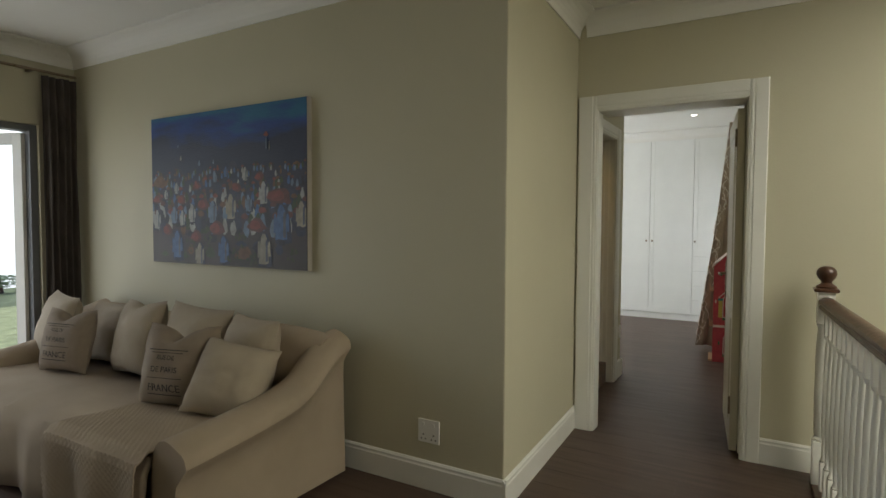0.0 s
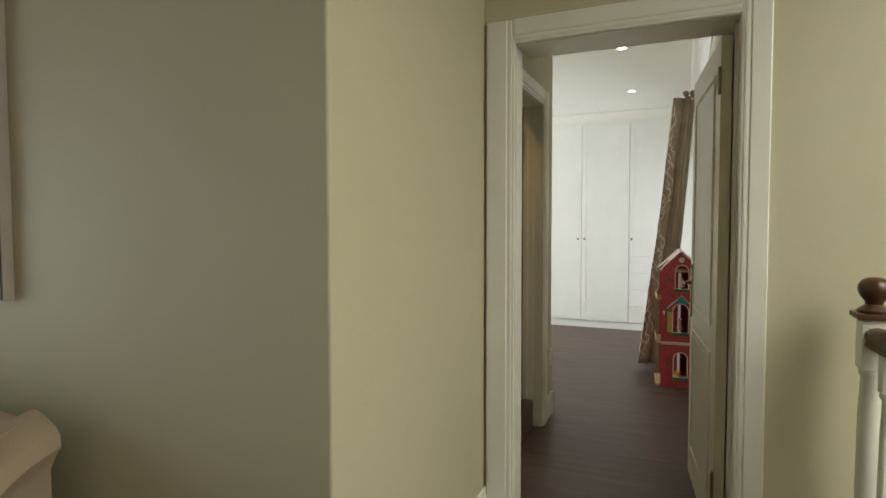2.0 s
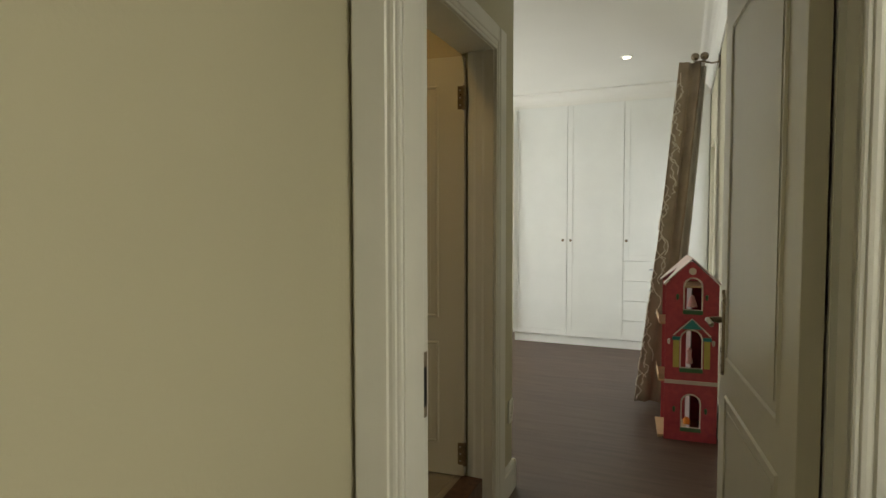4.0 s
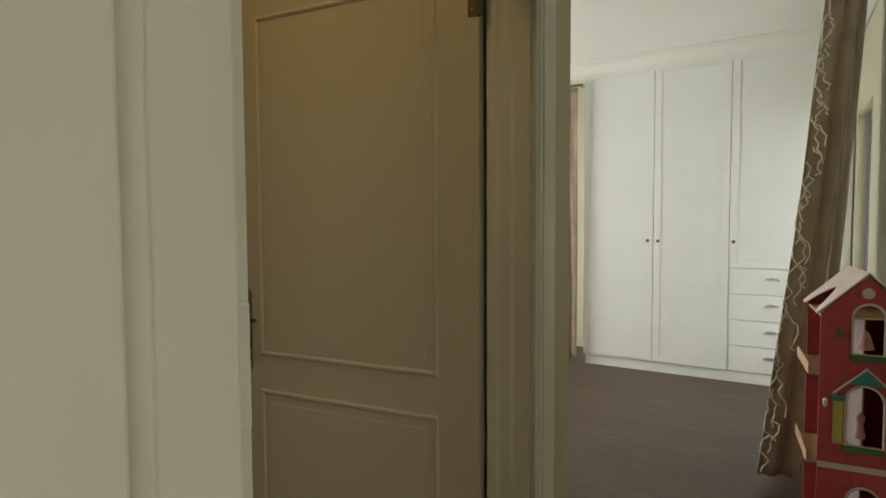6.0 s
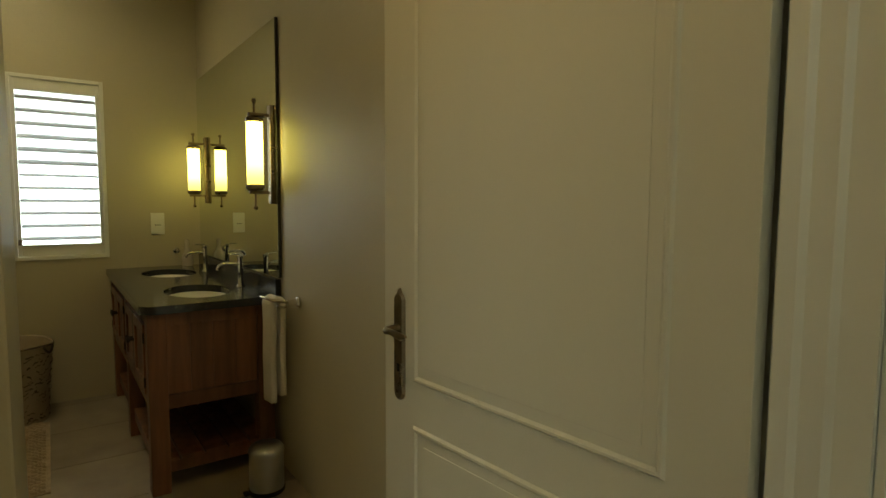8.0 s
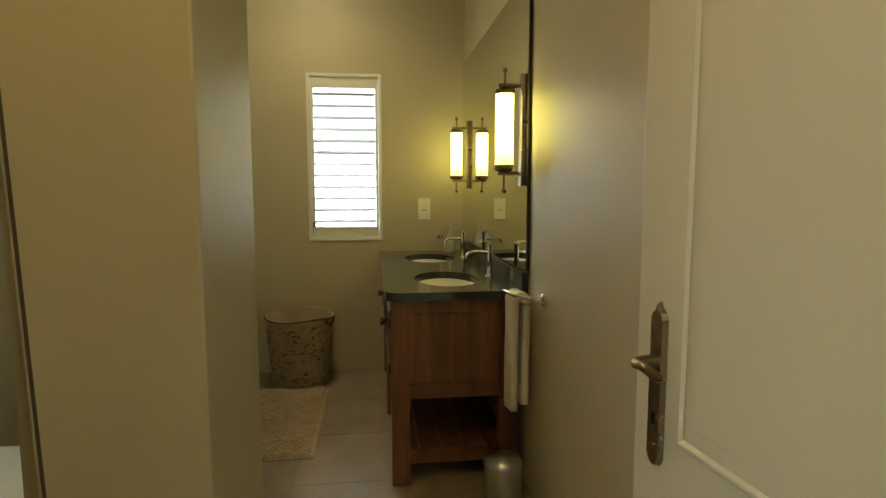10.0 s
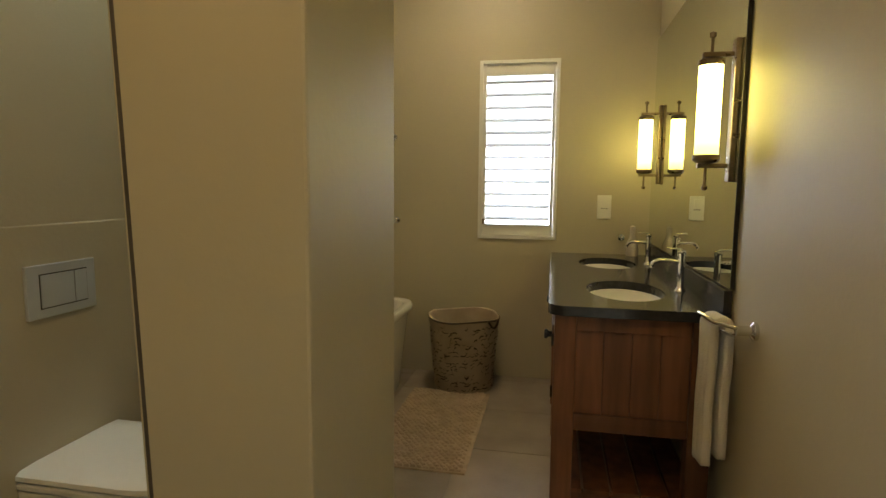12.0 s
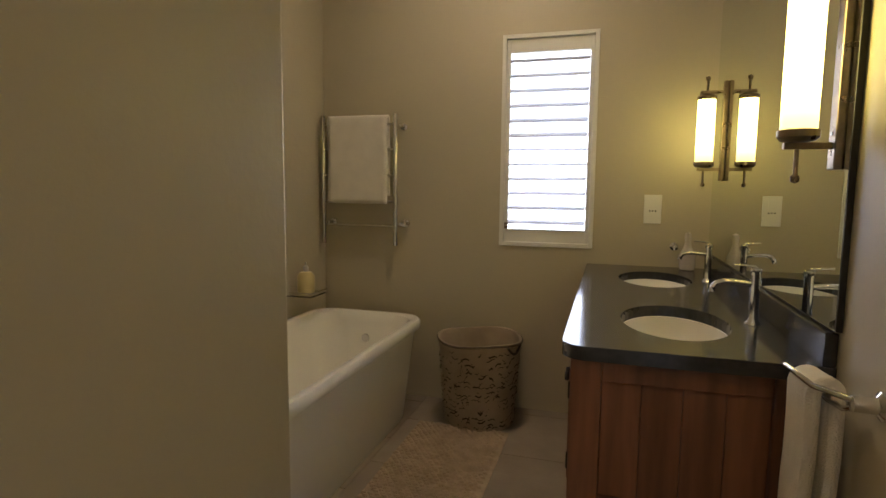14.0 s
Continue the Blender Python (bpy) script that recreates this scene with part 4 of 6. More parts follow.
# ---- bath mat ----
M["mat"] = mat("woven_mat", (0.52, 0.41, 0.28), 0.98, var=0.12, scale=20, bump=0.8, fine=260, bumpdist=0.004)


def bath_mat():
    e = thing("bath_mat", (-3.62, 4.29, ZB), "beige chunky woven bath mat beside the tub", "bath mat")
    W, L2 = 0.42, 0.86
    part("base_weave", box((-L2 / 2, -W / 2, 0.0), (L2 / 2, W / 2, 0.008), 0.003), "mat", e)
    b = bmesh.new()
    rnd = random.Random(8)
    rows, cols = 48, 15
    for i in range(rows):
        x = -L2 / 2 + 0.012 + (L2 - 0.024) * i / (rows - 1)
        for j in range(cols):
            if rnd.random() < 0.06:
                continue
            y = -W / 2 + 0.014 + (W - 0.028) * (j + 0.5 * (i % 2)) / cols
            w, h = 0.012 + rnd.uniform(0, 0.003), 0.006 + rnd.uniform(0, 0.005)
            l = 0.0075
            vs = [b.verts.new((x + dx * l, y + dy * w, 0.007)) for dx, dy in ((-1, -1), (1, -1), (1, 1), (-1, 1))]
            vt = [b.verts.new((x + dx * l * 0.5, y + dy * w * 0.6, 0.008 + h)) for dx, dy in ((-1, -1), (1, -1), (1, 1), (-1, 1))]
            for k in range(4):
                b.faces.new((vs[k], vs[(k + 1) % 4], vt[(k + 1) % 4], vt[k]))
            b.faces.new(vt)
    tagged(part("pile", b, "mat", e, smooth=True), kind="stuff")


bath_mat()

# ---- steel bin under the towel ----
e = thing("pedal_bin", (-2.74, 5.20, ZB), "small brushed steel pedal bin", "bin")
e.scale = (0.86, 0.86, 0.9)
part("bucket", lathe([(0.0, 0), (0.075, 0.0), (0.077, 0.012), (0.077, 0.175), (0.0, 0.176)], 32), "steel", e, smooth=True)
part("base_ring", lathe([(0.078, 0.0), (0.081, 0.004), (0.081, 0.018), (0.0775, 0.020)], 32), "black", e, smooth=True)
part("lid", lathe([(0.080, 0.177), (0.080, 0.190), (0.068, 0.207), (0.04, 0.218), (0.0, 0.220)], 32), "steel", e, smooth=True)
part("pedal", box((-0.02, -0.105, 0.006), (0.02, -0.08, 0.014), 0.003), "black", e)

# ---- toilet ----
def toilet():
    x, y0 = -2.48, 3.452
    e = thing("wall_hung_toilet", (x, y0, 0.475), "white wall-hung toilet with its lid closed", "toilet")
    def dshape(w, l, z, yb=0.0, n=14):
        pts = [(-w, yb, z)]
        for i in range(n + 1):
            a = math.pi * (1 - i / n)
            pts.append((w * math.cos(a), l - w * 1.15 + w * 1.15 * math.sin(a), z))
        pts.append((w, yb, z))
        return pts
    def stack(specs):
        b = bmesh.new()
        rings = [[b.verts.new(p) for p in dshape(*s)] for s in specs]
        n = len(rings[0])
        for a, c in zip(rings, rings[1:]):
            for i in range(n):
                b.faces.new((a[i], a[(i + 1) % n], c[(i + 1) % n], c[i]))
        b.faces.new(rings[0][::-1])
        b.faces.new(rings[-1])
        bmesh.ops.recalc_face_normals(b, faces=b.faces[:])
        return b
    part("bowl", stack([(0.10, 0.28, -0.30), (0.13, 0.36, -0.24), (0.172, 0.49, -0.06), (0.178, 0.51, 0.0), (0.17, 0.50, 0.002)]), "ceramic", e, smooth=True)
    part("seat", stack([(0.178, 0.512, 0.005), (0.182, 0.518, 0.010), (0.182, 0.518, 0.020), (0.178, 0.513, 0.024)]), "sock", e, smooth=True)
    part("lid", stack([(0.178, 0.512, 0.028), (0.183, 0.52, 0.032), (0.182, 0.518, 0.044), (0.170, 0.505, 0.052), (0.12, 0.44, 0.056)]), "sock", e, smooth=True)


toilet()
M["satin"] = mat("satin_metal", (0.60, 0.64, 0.68), 0.42, 0.35, var=0.03, bump=0.03)
e = thing("flush_plate", (-2.472, 3.45, 0.988), "brushed steel dual flush plate on the cistern wall", "flush plate")
part("plate", box((-0.112, 0.001, -0.073), (0.112, 0.012, 0.073), 0.003), "satin", e)
part("button", box((-0.035, 0.0125, -0.045), (0.072, 0.015, 0.045), 0.001), "satin", e)
part("button", box((-0.078, 0.0125, -0.045), (-0.038, 0.015, 0.045), 0.001), "satin", e)
part("button_gap", box((-0.081, 0.0121, -0.048), (0.075, 0.0123, 0.048)), "black", e)
e = thing("waste_bin", (-2.79, 3.765, ZB), "dark waste bin with a white liner beside the toilet", "bin")
e.scale = (0.78, 0.78, 1.0)
part("bin_body", lathe([(0.0, 0), (0.08, 0), (0.09, 0.01), (0.10, 0.50), (0.0, 0.501)], 24), plain("dark_plastic", (0.05, 0.035, 0.045), 0.4), e, smooth=True)
part("liner", lathe([(0.102, 0.47), (0.106, 0.50), (0.104, 0.545), (0.08, 0.555), (0.0, 0.54)], 24), "sock", e, smooth=True)

# tumbler holder and bottle at the far end of the worktop
e = thing("tumbler_holder", (XW, 5.175, 1.01), "small chrome wall hook by the worktop", "holder")
part("rosette", lathe([(0.018, 0.001), (0.018, 0.008), (0.009, 0.012), (0.008, 0.06), (0.011, 0.062), (0.011, 0.075), (0, 0.077)], 16, (0, 0, 0), 'X'), "chrome", e, smooth=True)
e = thing("soap_dispenser", (-4.30, 5.225, CT), "pale glass soap bottle on the stone worktop", "bottle")
part("bottle", lathe([(0.0, 0), (0.03, 0.002), (0.034, 0.02), (0.032, 0.07), (0.018, 0.095), (0.012, 0.12), (0.015, 0.14), (0.013, 0.16), (0, 0.168)], 18), plain("pale_soap", (0.55, 0.50, 0.42), 0.15), e, smooth=True)

# Dark strip drawn in for the shadow line along the pillar's corner.
b = bmesh.new()
vs = [b.verts.new(p) for p in ((-1.9035, 4.203, ZB), (-1.9035, 4.209, ZB), (-1.9035, 4.126, H), (-1.9035, 4.120, H))]
vt = [b.verts.new((v.co.x - 0.004, v.co.y, v.co.z)) for v in vs]
b.faces.new(vs)
b.faces.new(vt[::-1])
for i in range(4):
    b.faces.new((vs[i], vt[i], vt[(i + 1) % 4], vs[(i + 1) % 4]))
bmesh.ops.recalc_face_normals(b, faces=b.faces[:])
structure("trim", b, "curtaindark")

# ---- bathroom ceiling light rings, out of view; two mark added fill ----
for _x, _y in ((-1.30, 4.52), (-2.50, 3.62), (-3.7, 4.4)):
    e = thing("downlight", (_x, _y, H), "small round ring of an unseen bathroom ceiling downlight", "ceiling light", "bathroom downlights")
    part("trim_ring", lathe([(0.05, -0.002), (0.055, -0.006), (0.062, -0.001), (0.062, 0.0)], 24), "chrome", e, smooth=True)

# ---- outside ----
M["skyglow"] = glow("overcast_sky", (0.95, 0.98, 1.0), 1.6)
b = box((-45, -30, -8), (-44.8, 40, 30))
tagged(obj("backdrop", b, "skyglow"), kind="structure")
b = box((24, -20, -8), (24.2, 30, 24))
tagged(obj("backdrop", b, "skyglow"), kind="structure")
b = box((-43, -30, -3.4), (XC - 0.25, 40, -3.0))
tagged(obj("ground", b, "grass"), kind="structure")
M["terrace"] = mat("terrace_paving", (0.55, 0.53, 0.48), 0.8, var=0.06, scale=4, bump=0.3)
b = box((XC - 2.6, -3.0, -0.25), (XC - 0.21, YP + 0.1, -0.03))
tagged(obj("terrace", b, "terrace"), kind="structure")
e = thing("terrace_wall", (XC - 2.5, 0.0, -0.03), "low white rendered terrace wall beyond the door", "wall")
part("wall_body", box((-0.1, -3.0, 0.0), (0.1, 3.0, 0.75), 0.005), "white", e)
part("coping", box((-0.13, -3.02, 0.751), (0.13, 3.02, 0.80), 0.005), "terrace", e)
# Leaf green paled so the colour itself carries the distance haze.
M["haze_green"] = plain("hazy_foliage", (0.34, 0.42, 0.27), 0.9)
rnd = random.Random(3)
for k in range(7):
    y = -10 + k * 6.5
    e = thing("tree", (-41 + rnd.uniform(-1.5, 1.5), y, -3.0), "distant round-crowned green tree", "tree", "far trees")
    e.scale = (0.8, 0.8, 0.25)
    part("trunk", lathe([(0.35, 0), (0.25, 1.5), (0.16, 3.0)], 10), "darkwood", e, smooth=True)
    b = bmesh.new()
    for i in range(260):
        a, r, z = rnd.uniform(0, 6.28), rnd.uniform(0, 2.4) ** 1, rnd.uniform(1.6, 4.4)
        r *= math.sin(math.pi * (z - 1.2) / 3.6) + 0.15
        c = Vector((r * math.cos(a), r * math.sin(a), z))
        vs = [b.verts.new(c + Vector((rnd.uniform(-.3, .3), rnd.uniform(-.3, .3), rnd.uniform(-.3, .3)))) for _ in range(4)]
        b.faces.new(vs[:3])
        b.faces.new(vs[1:])
    tagged(part("crown", b, "haze_green", e), kind="stuff")

# ---- glazed lounge door ----
M["alu"] = mat("grey_aluminium", (0.16, 0.165, 0.17), 0.4, 0.3, var=0.05, bump=0.02)
e = tagged(thing("door_frame", (XC, YP - 0.26, 0), "", ""), kind="structure")
for lo, hi in (((-0.14, -0.05, 0), (-0.03, 0.0, 2.08)), ((-0.14, -4.08, 2.03), (-0.03, -0.051, 2.08)), ((-0.14, -4.12, 0), (-0.03, -4.081, 2.08))):
    part("frame_bar", box(lo, hi, 0.003), "alu", e)


def glazed_leaf(y, swing, label):
    e = thing("glazed_door", (XC - 0.10, y, 0), label, "door", "terrace doors", rz=swing)
    W, HH = 0.95, 2.02
    for lo, hi, nm in (((0, -0.022, 0.01), (0.075, 0.022, HH), "stile"), ((W - 0.075, -0.022, 0.01), (W, 0.022, HH), "stile"), ((0.0755, -0.022, 0.01), (W - 0.0755, 0.022, 0.12), "rail"), ((0.0755, -0.022, HH - 0.085), (W - 0.0755, 0.022, HH), "rail")):
        part(nm, box(lo, hi, 0.003), "white", e)
    part("pane", box((0.0755, -0.003, 0.1205), (W - 0.0755, 0.003, HH - 0.0855)), "glass", e).visible_shadow = False


glazed_leaf(YP - 0.32, 205, "white framed glazed terrace door standing open")
glazed_leaf(YP - 0.32 - 1.95, -90, "white framed glazed terrace door half closed")


# ---- curtains ----
def curtain(name, top0, top1, bot0, bot1, z0, z1, waves, amp, material, label, category="curtain", lining=None, header=True, sag=0.0, seed=0, parent=None, frill=0):
    """A pleated hanging between two top points and two bottom points."""
    e = parent or thing(name, (top0[0], top0[1], z0), label, category)
    ox, oy, oz = e.location
    b = bmesh.new()
    nu, nv = waves * 10, 34
    rows = []
    for j in range(nv + 1):
        v = j / nv
        z = z1 + (z0 - z1) * v
        row = []
        sv = v ** 1.15
        for i in range(nu + 1):
            u = i / nu
            px = (top0[0] * (1 - u) + top1[0] * u) * (1 - sv) + (bot0[0] * (1 - u) + bot1[0] * u) * sv
            py = (top0[1] * (1 - u) + top1[1] * u) * (1 - sv) + (bot0[1] * (1 - u) + bot1[1] * u) * sv
            dx, dy = top1[0] - top0[0], top1[1] - top0[1]
            ln = math.hypot(dx, dy) or 1
            w = amp * math.sin(2 * math.pi * waves * (u + 0.04 * noise.noise(Vector((u * 3, v * 2, seed))))) * (0.55 + 0.6 * v) + 0.02 * noise.noise(Vector((u * 4, v * 3, seed + 7)))
            bow = sag * math.sin(math.pi * v)
            row.append(b.verts.new((px + w * -dy / ln - bow - ox, py + w * dx / ln - oy, z - oz)))
        rows.append(row)
    for a, c in zip(rows, rows[1:]):
        for i in range(nu):
            b.faces.new((a[i], a[i + 1], c[i + 1], c[i]))
    o = part("drape" if not lining else "lining", b, material, e, smooth=True)
    s = o.modifiers.new("thick", 'SOLIDIFY')
    s.thickness = 0.004
    return e


M["taupe"] = mat("taupe_curtain", (0.36, 0.285, 0.215), 0.85, var=0.12, scale=7, bump=0.4, fine=280)
M["liningcloth"] = mat("curtain_lining", (0.50, 0.46, 0.40), 0.9, var=0.06, scale=7, bump=0.3, fine=280)
M["thread"] = plain("embroidery_thread", (0.66, 0.60, 0.50), 0.7)
curtain("lounge_curtain", (XC + 0.09, YP - 0.03), (XC + 0.09, YP - 0.27), (XC + 0.10, YP - 0.04), (XC + 0.10, YP - 0.27), 0.03, 2.44, 5, 0.028, "curtaindark", "dark brown full-length curtain drawn open beside the terrace door", seed=2)
e = thing("curtain_rail", (XC + 0.085, YP - 0.03, 2.47), "thin dark metal curtain rail", "curtain rail")
part("rail_bar", tube([(0, 0, 0), (0, -4.3, 0)], 0.011), "bronze", e, smooth=True)
for y in (-0.3, -2.0, -4.0):
    part("bracket", box((-0.082, y - 0.012, -0.012), (0.0, y + 0.012, 0.006), 0.002), "bronze", e)


def sprig_lines(e, corners, z0, z1, seed, count, off=0.0):
    """Embroidered wavy branches over a drape's outer edge."""
    rnd = random.Random(seed)
    for k in range(count):
        pts = []
        u = rnd.uniform(0.0, 0.25)
        z = z1 - 0.08 - (z1 - z0 - 0.2) * k / count
        for i in range(9):
            v = (z1 - z) / (z1 - z0)
            sv = max(v, 0) ** 1.15
            x = (corners[0][0] * (1 - u) + corners[1][0] * u) * (1 - sv) + (corners[2][0] * (1 - u) + corners[3][0] * u) * sv
            y = (corners[0][1] * (1 - u) + corners[1][1] * u) * (1 - sv) + (corners[2][1] * (1 - u) + corners[3][1] * u) * sv
            pts.append((x - e.location.x, y - off - e.location.y, z - e.location.z))
            u = min(max(u + rnd.uniform(-0.16, 0.17), 0.0), 0.5)
            z -= rnd.uniform(0.008, 0.035)
        part("embroidery", tube(pts, 0.0042, 5), "thread", e)


c0 = ((-0.115, 7.55), (0.035, 7.62), (-0.37, 7.15), (-0.20, 7.22))
ec = curtain("bedroom_curtain", c0[0], c0[1], c0[2], c0[3], 0.04, 2.50, 2, 0.022, "taupe", "taupe embroidered curtain hanging slanted from a dark rod", seed=4)
curtain("x", (0.0, 7.66), (0.07, 7.70), (-0.22, 7.24), (-0.13, 7.30), 0.05, 2.49, 2, 0.016, "liningcloth", "", lining=True, seed=5, parent=ec)
curtain("x", (-0.05, 7.62), (0.02, 7.92), (-0.30, 7.40), (-0.18, 7.85), 0.05, 2.49, 3, 0.018, "liningcloth", "", lining=True, seed=6, parent=ec)
sprig_lines(ec, c0, 0.05, 2.49, 11, 30, off=0.045)
c1 = ((-1.98, 8.93), (-1.84, 8.93), (-1.97, 8.93), (-1.84, 8.93))
ew = curtain("bedroom_curtain", c1[0], c1[1], c1[2], c1[3], 0.06, 2.47, 2, 0.012, "taupe", "taupe embroidered curtain beside the white wardrobe", seed=8)
e = thing("curtain_rod", (-1.80, 8.93, 2.49), "dark metal curtain rod beside the wardrobe", "curtain rod")
part("rod", tube([(0, 0, 0), (-2.2, 0, 0)], 0.012), "bronze", e, smooth=True)
part("bracket", tube([(-0.02, 0, 0), (-0.02, 0.08, 0.0)], 0.007), "bronze", e, smooth=True)
sprig_lines(ew, c1, 0.05, 2.45, 12, 26, off=0.03)
e = thing("curtain_rod", (0.055, 7.58, 2.53), "dark metal double curtain rod with ball finials", "curtain rod")
for dx, z in ((0.0, 0.0), (-0.062, 0.0)):
    part("rod", tube([(dx, 0, z), (dx, 1.40, z)], 0.0125), "bronze", e, smooth=True)
    part("finial", lathe([(0.008, -0.03), (0.022, -0.022), (0.030, -0.004), (0.026, 0.014), (0.012, 0.024), (0.0, 0.026)], 16, (dx, -0.03, z)), "bronze", e, smooth=True)
part("bracket", tube([(0.108, 0.06, -0.03), (0.05, 0.06, -0.035), (0.0, 0.06, -0.016), (-0.062, 0.06, -0.016)], 0.007), "bronze", e, smooth=True)
part("bracket_plate", box((0.100, 0.035, -0.075), (0.109, 0.085, 0.015), 0.002), "bronze", e)

# ---- bedroom window frame ----
e = tagged(thing("window", (XE + 0.06, 8.575, 1.075), "", ""), kind="structure")
for lo, hi in (((0, -0.355, -0.95), (0.05, -0.31, 0.95)), ((0, 0.31, -0.95), (0.05, 0.355, 0.95)), ((0, -0.309, 0.90), (0.05, 0.309, 0.95)), ((0, -0.309, -0.95), (0.05, 0.309, -0.90))):
    part("window_frame", box(lo, hi, 0.003), "alu", e)
part("pane", box((0.02, -0.309, -0.90), (0.026, 0.309, 0.90)), "glass", e).visible_shadow = False


# ---- doll's house ----
M["red"] = mat("red_board", (0.47, 0.060, 0.075), 0.5, var=0.12, scale=25, bump=0.1, second=(0.37, 0.04, 0.065))
M["pinkroof"] = plain("pale_roof", (0.62, 0.50, 0.46), 0.5)
M["teal"] = plain("teal_paint", (0.03, 0.22, 0.22), 0.5)
M["yellow"] = plain("yellow_paint", (0.50, 0.40, 0.10), 0.5)
M["greyboard"] = plain("grey_board", (0.30, 0.25, 0.24), 0.6)
M["ply"] = plain("plywood", (0.55, 0.36, 0.20), 0.55)
M["doll_blonde"] = plain("doll_pale", (0.55, 0.30, 0.27), 0.6)
M["orange"] = plain("orange_plastic", (0.75, 0.25, 0.03), 0.4)
M["leafpaint"] = plain("green_paint", (0.06, 0.14, 0.06), 0.6)


def arch_panel(w, zt, peak, holes, t=0.009):
    """A front board with a gabled top and arched openings; x across, z up, thin along y."""
    b = bmesh.new()
    outer = [(0, 0), (w, 0), (w, zt), (w / 2, peak), (0, zt)]
    def loop(pts):
        vs = [b.verts.new((x, 0, z)) for x, z in pts]
        for i in range(len(vs)):
            b.edges.new((vs[i], vs[(i + 1) % len(vs)]))
    loop(outer)
    for x0, x1, z0, z1 in holes:
        r = (x1 - x0) / 2
        pts = [(x0, z0), (x1, z0)] + [((x0 + x1) / 2 + r * math.cos(math.pi * k / 8), z1 - r + r * math.sin(math.pi * k / 8)) for k in range(9)]
        loop(pts)
    bmesh.ops.triangle_fill(b, use_beauty=True, edges=b.edges[:])
    kill = []
    for f in b.faces:
        c = f.calc_center_median()
        if any(x0 < c.x < x1 and z0 < c.z < z1 for x0, x1, z0, z1 in holes):
            kill.append(f)
    if kill:
        bmesh.ops.delete(b, geom=kill, context='FACES_ONLY')
    g = bmesh.ops.extrude_face_region(b, geom=b.faces[:])
    for v in [q for q in g["geom"] if isinstance(q, bmesh.types.BMVert)]:
        v.co.y += t
    bmesh.ops.recalc_face_normals(b, faces=b.faces[:])
    return b


def dolls_house():
    W, D = 0.292, 0.34
    e = thing("dolls_house", (-0.155, 6.60, 0.0), "tall red three-storey wooden doll's house with arched windows", "doll's house", rz=5)
    zt, pk = 0.945, 1.085
    hs = [(0.095, 0.200, 0.085, 0.285), (0.085, 0.205, 0.445, 0.675), (0.100, 0.200, 0.795, 0.985)]
    front = part("front_board", arch_panel(W, zt, pk, hs), "red", e)
    for x0, x1, z0, z1 in hs:
        r = (x1 - x0) / 2
        arc = [(x0, -0.004, z0), (x0, -0.004, z1 - r)] + [((x0 + x1) / 2 - r * math.cos(math.pi * k / 10), -0.004, z1 - r + r * math.sin(math.pi * k / 10)) for k in range(11)] + [(x1, -0.004, z0), (x0, -0.004, z0)]
        part("window_trim", tube(arc, 0.005, 6), "pinkroof", front)
        part("window_box", box((x0 - 0.005, -0.014, z0 - 0.026), (x1 + 0.005, -0.001, z0 - 0.002), 0.004), "leafpaint", front)
    for x in (0.045, 0.215):
        part("shutter", box((x, -0.006, 0.445), (x + 0.033, -0.001, 0.610), 0.001), "yellow", front)
        part("shutter_head", box((x - 0.006, -0.008, 0.6105), (x + 0.040, -0.001, 0.632), 0.001), "teal", front)
    part("gable", extrude([(0.075, 0.68), (0.220, 0.68), (0.1475, 0.735)], 0.006, 'Y', (0, -0.008, 0)), "teal", front)
    part("gable_edge", tube([(0.045, -0.008, 0.640), (0.1475, -0.008, 0.742), (0.250, -0.008, 0.640)], 0.005, 6), "pinkroof", front)
    part("band", box((0.0, -0.006, 0.345), (W, -0.001, 0.368), 0.001), "pinkroof", front)
    part("roundel", lathe([(0.0, -0.005), (0.020, -0.005), (0.021, -0.001), (0.0, -0.001)], 18, (W / 2, 0, 1.025), 'Y'), "pinkroof", front)
    for x, z in ((0.02, 0.60), (0.265, 0.60), (0.065, 0.87), (0.225, 0.87), (0.055, 0.19), (0.230, 0.19)):
        part("lantern", lathe([(0.002, -0.018), (0.007, -0.010), (0.009, 0.010), (0.003, 0.018)], 8, (x, -0.006, z)), "pinkroof" if z == 0.60 else "leafpaint", front)
    part("back_board", arch_panel(W, zt, pk, []), "red", e).location = (0, D - 0.009, 0)
    part("side_board", box((W - 0.010, 0.0095, 0), (W - 0.001, D - 0.0095, zt - 0.01)), "red", e)
    part("inner_side", box((W * 0.5, 0.05, 0.01), (W * 0.5 + 0.006, D - 0.02, zt - 0.03)), "greyboard", e)
    for z in (0.012, 0.352, 0.70, 0.925):
        part("floor_board", box((-0.035 if z != 0.925 else 0.004, 0.0095, z), (W - 0.0105, D - 0.0095, z + 0.010), 0.001), "ply", e)
    for z in (0.362, 0.71):
        part("shelf_rail", box((-0.036, 0.01, z), (-0.030, D - 0.01, z + 0.035), 0.001), "ply", e)
    # roof panels, the open side with a round cut
    for sgn in (-1, 1):
        b = bmesh.new()
        L = D + 0.03
        n = 12
        a = Vector((W / 2, -0.012, pk + 0.012))
        c = Vector((W / 2 + sgn * (W / 2 + 0.014), -0.012, zt - 0.004))
        s0 = c - a
        pts = [a, a + Vector((0, L, 0)), c + Vector((0, L, 0))]
        if sgn < 0:
            for k in range(n + 1):
                t = k / n
                yy = L - 0.05 - (L - 0.10) * t
                pts.append(c - s0 * 0.55 * math.sin(math.pi * t) + Vector((0, yy, 0)))
        pts.append(c)
        vs = [b.verts.new(p) for p in pts]
        b.faces.new(vs)
        g2 = bmesh.ops.extrude_face_region(b, geom=b.faces[:])
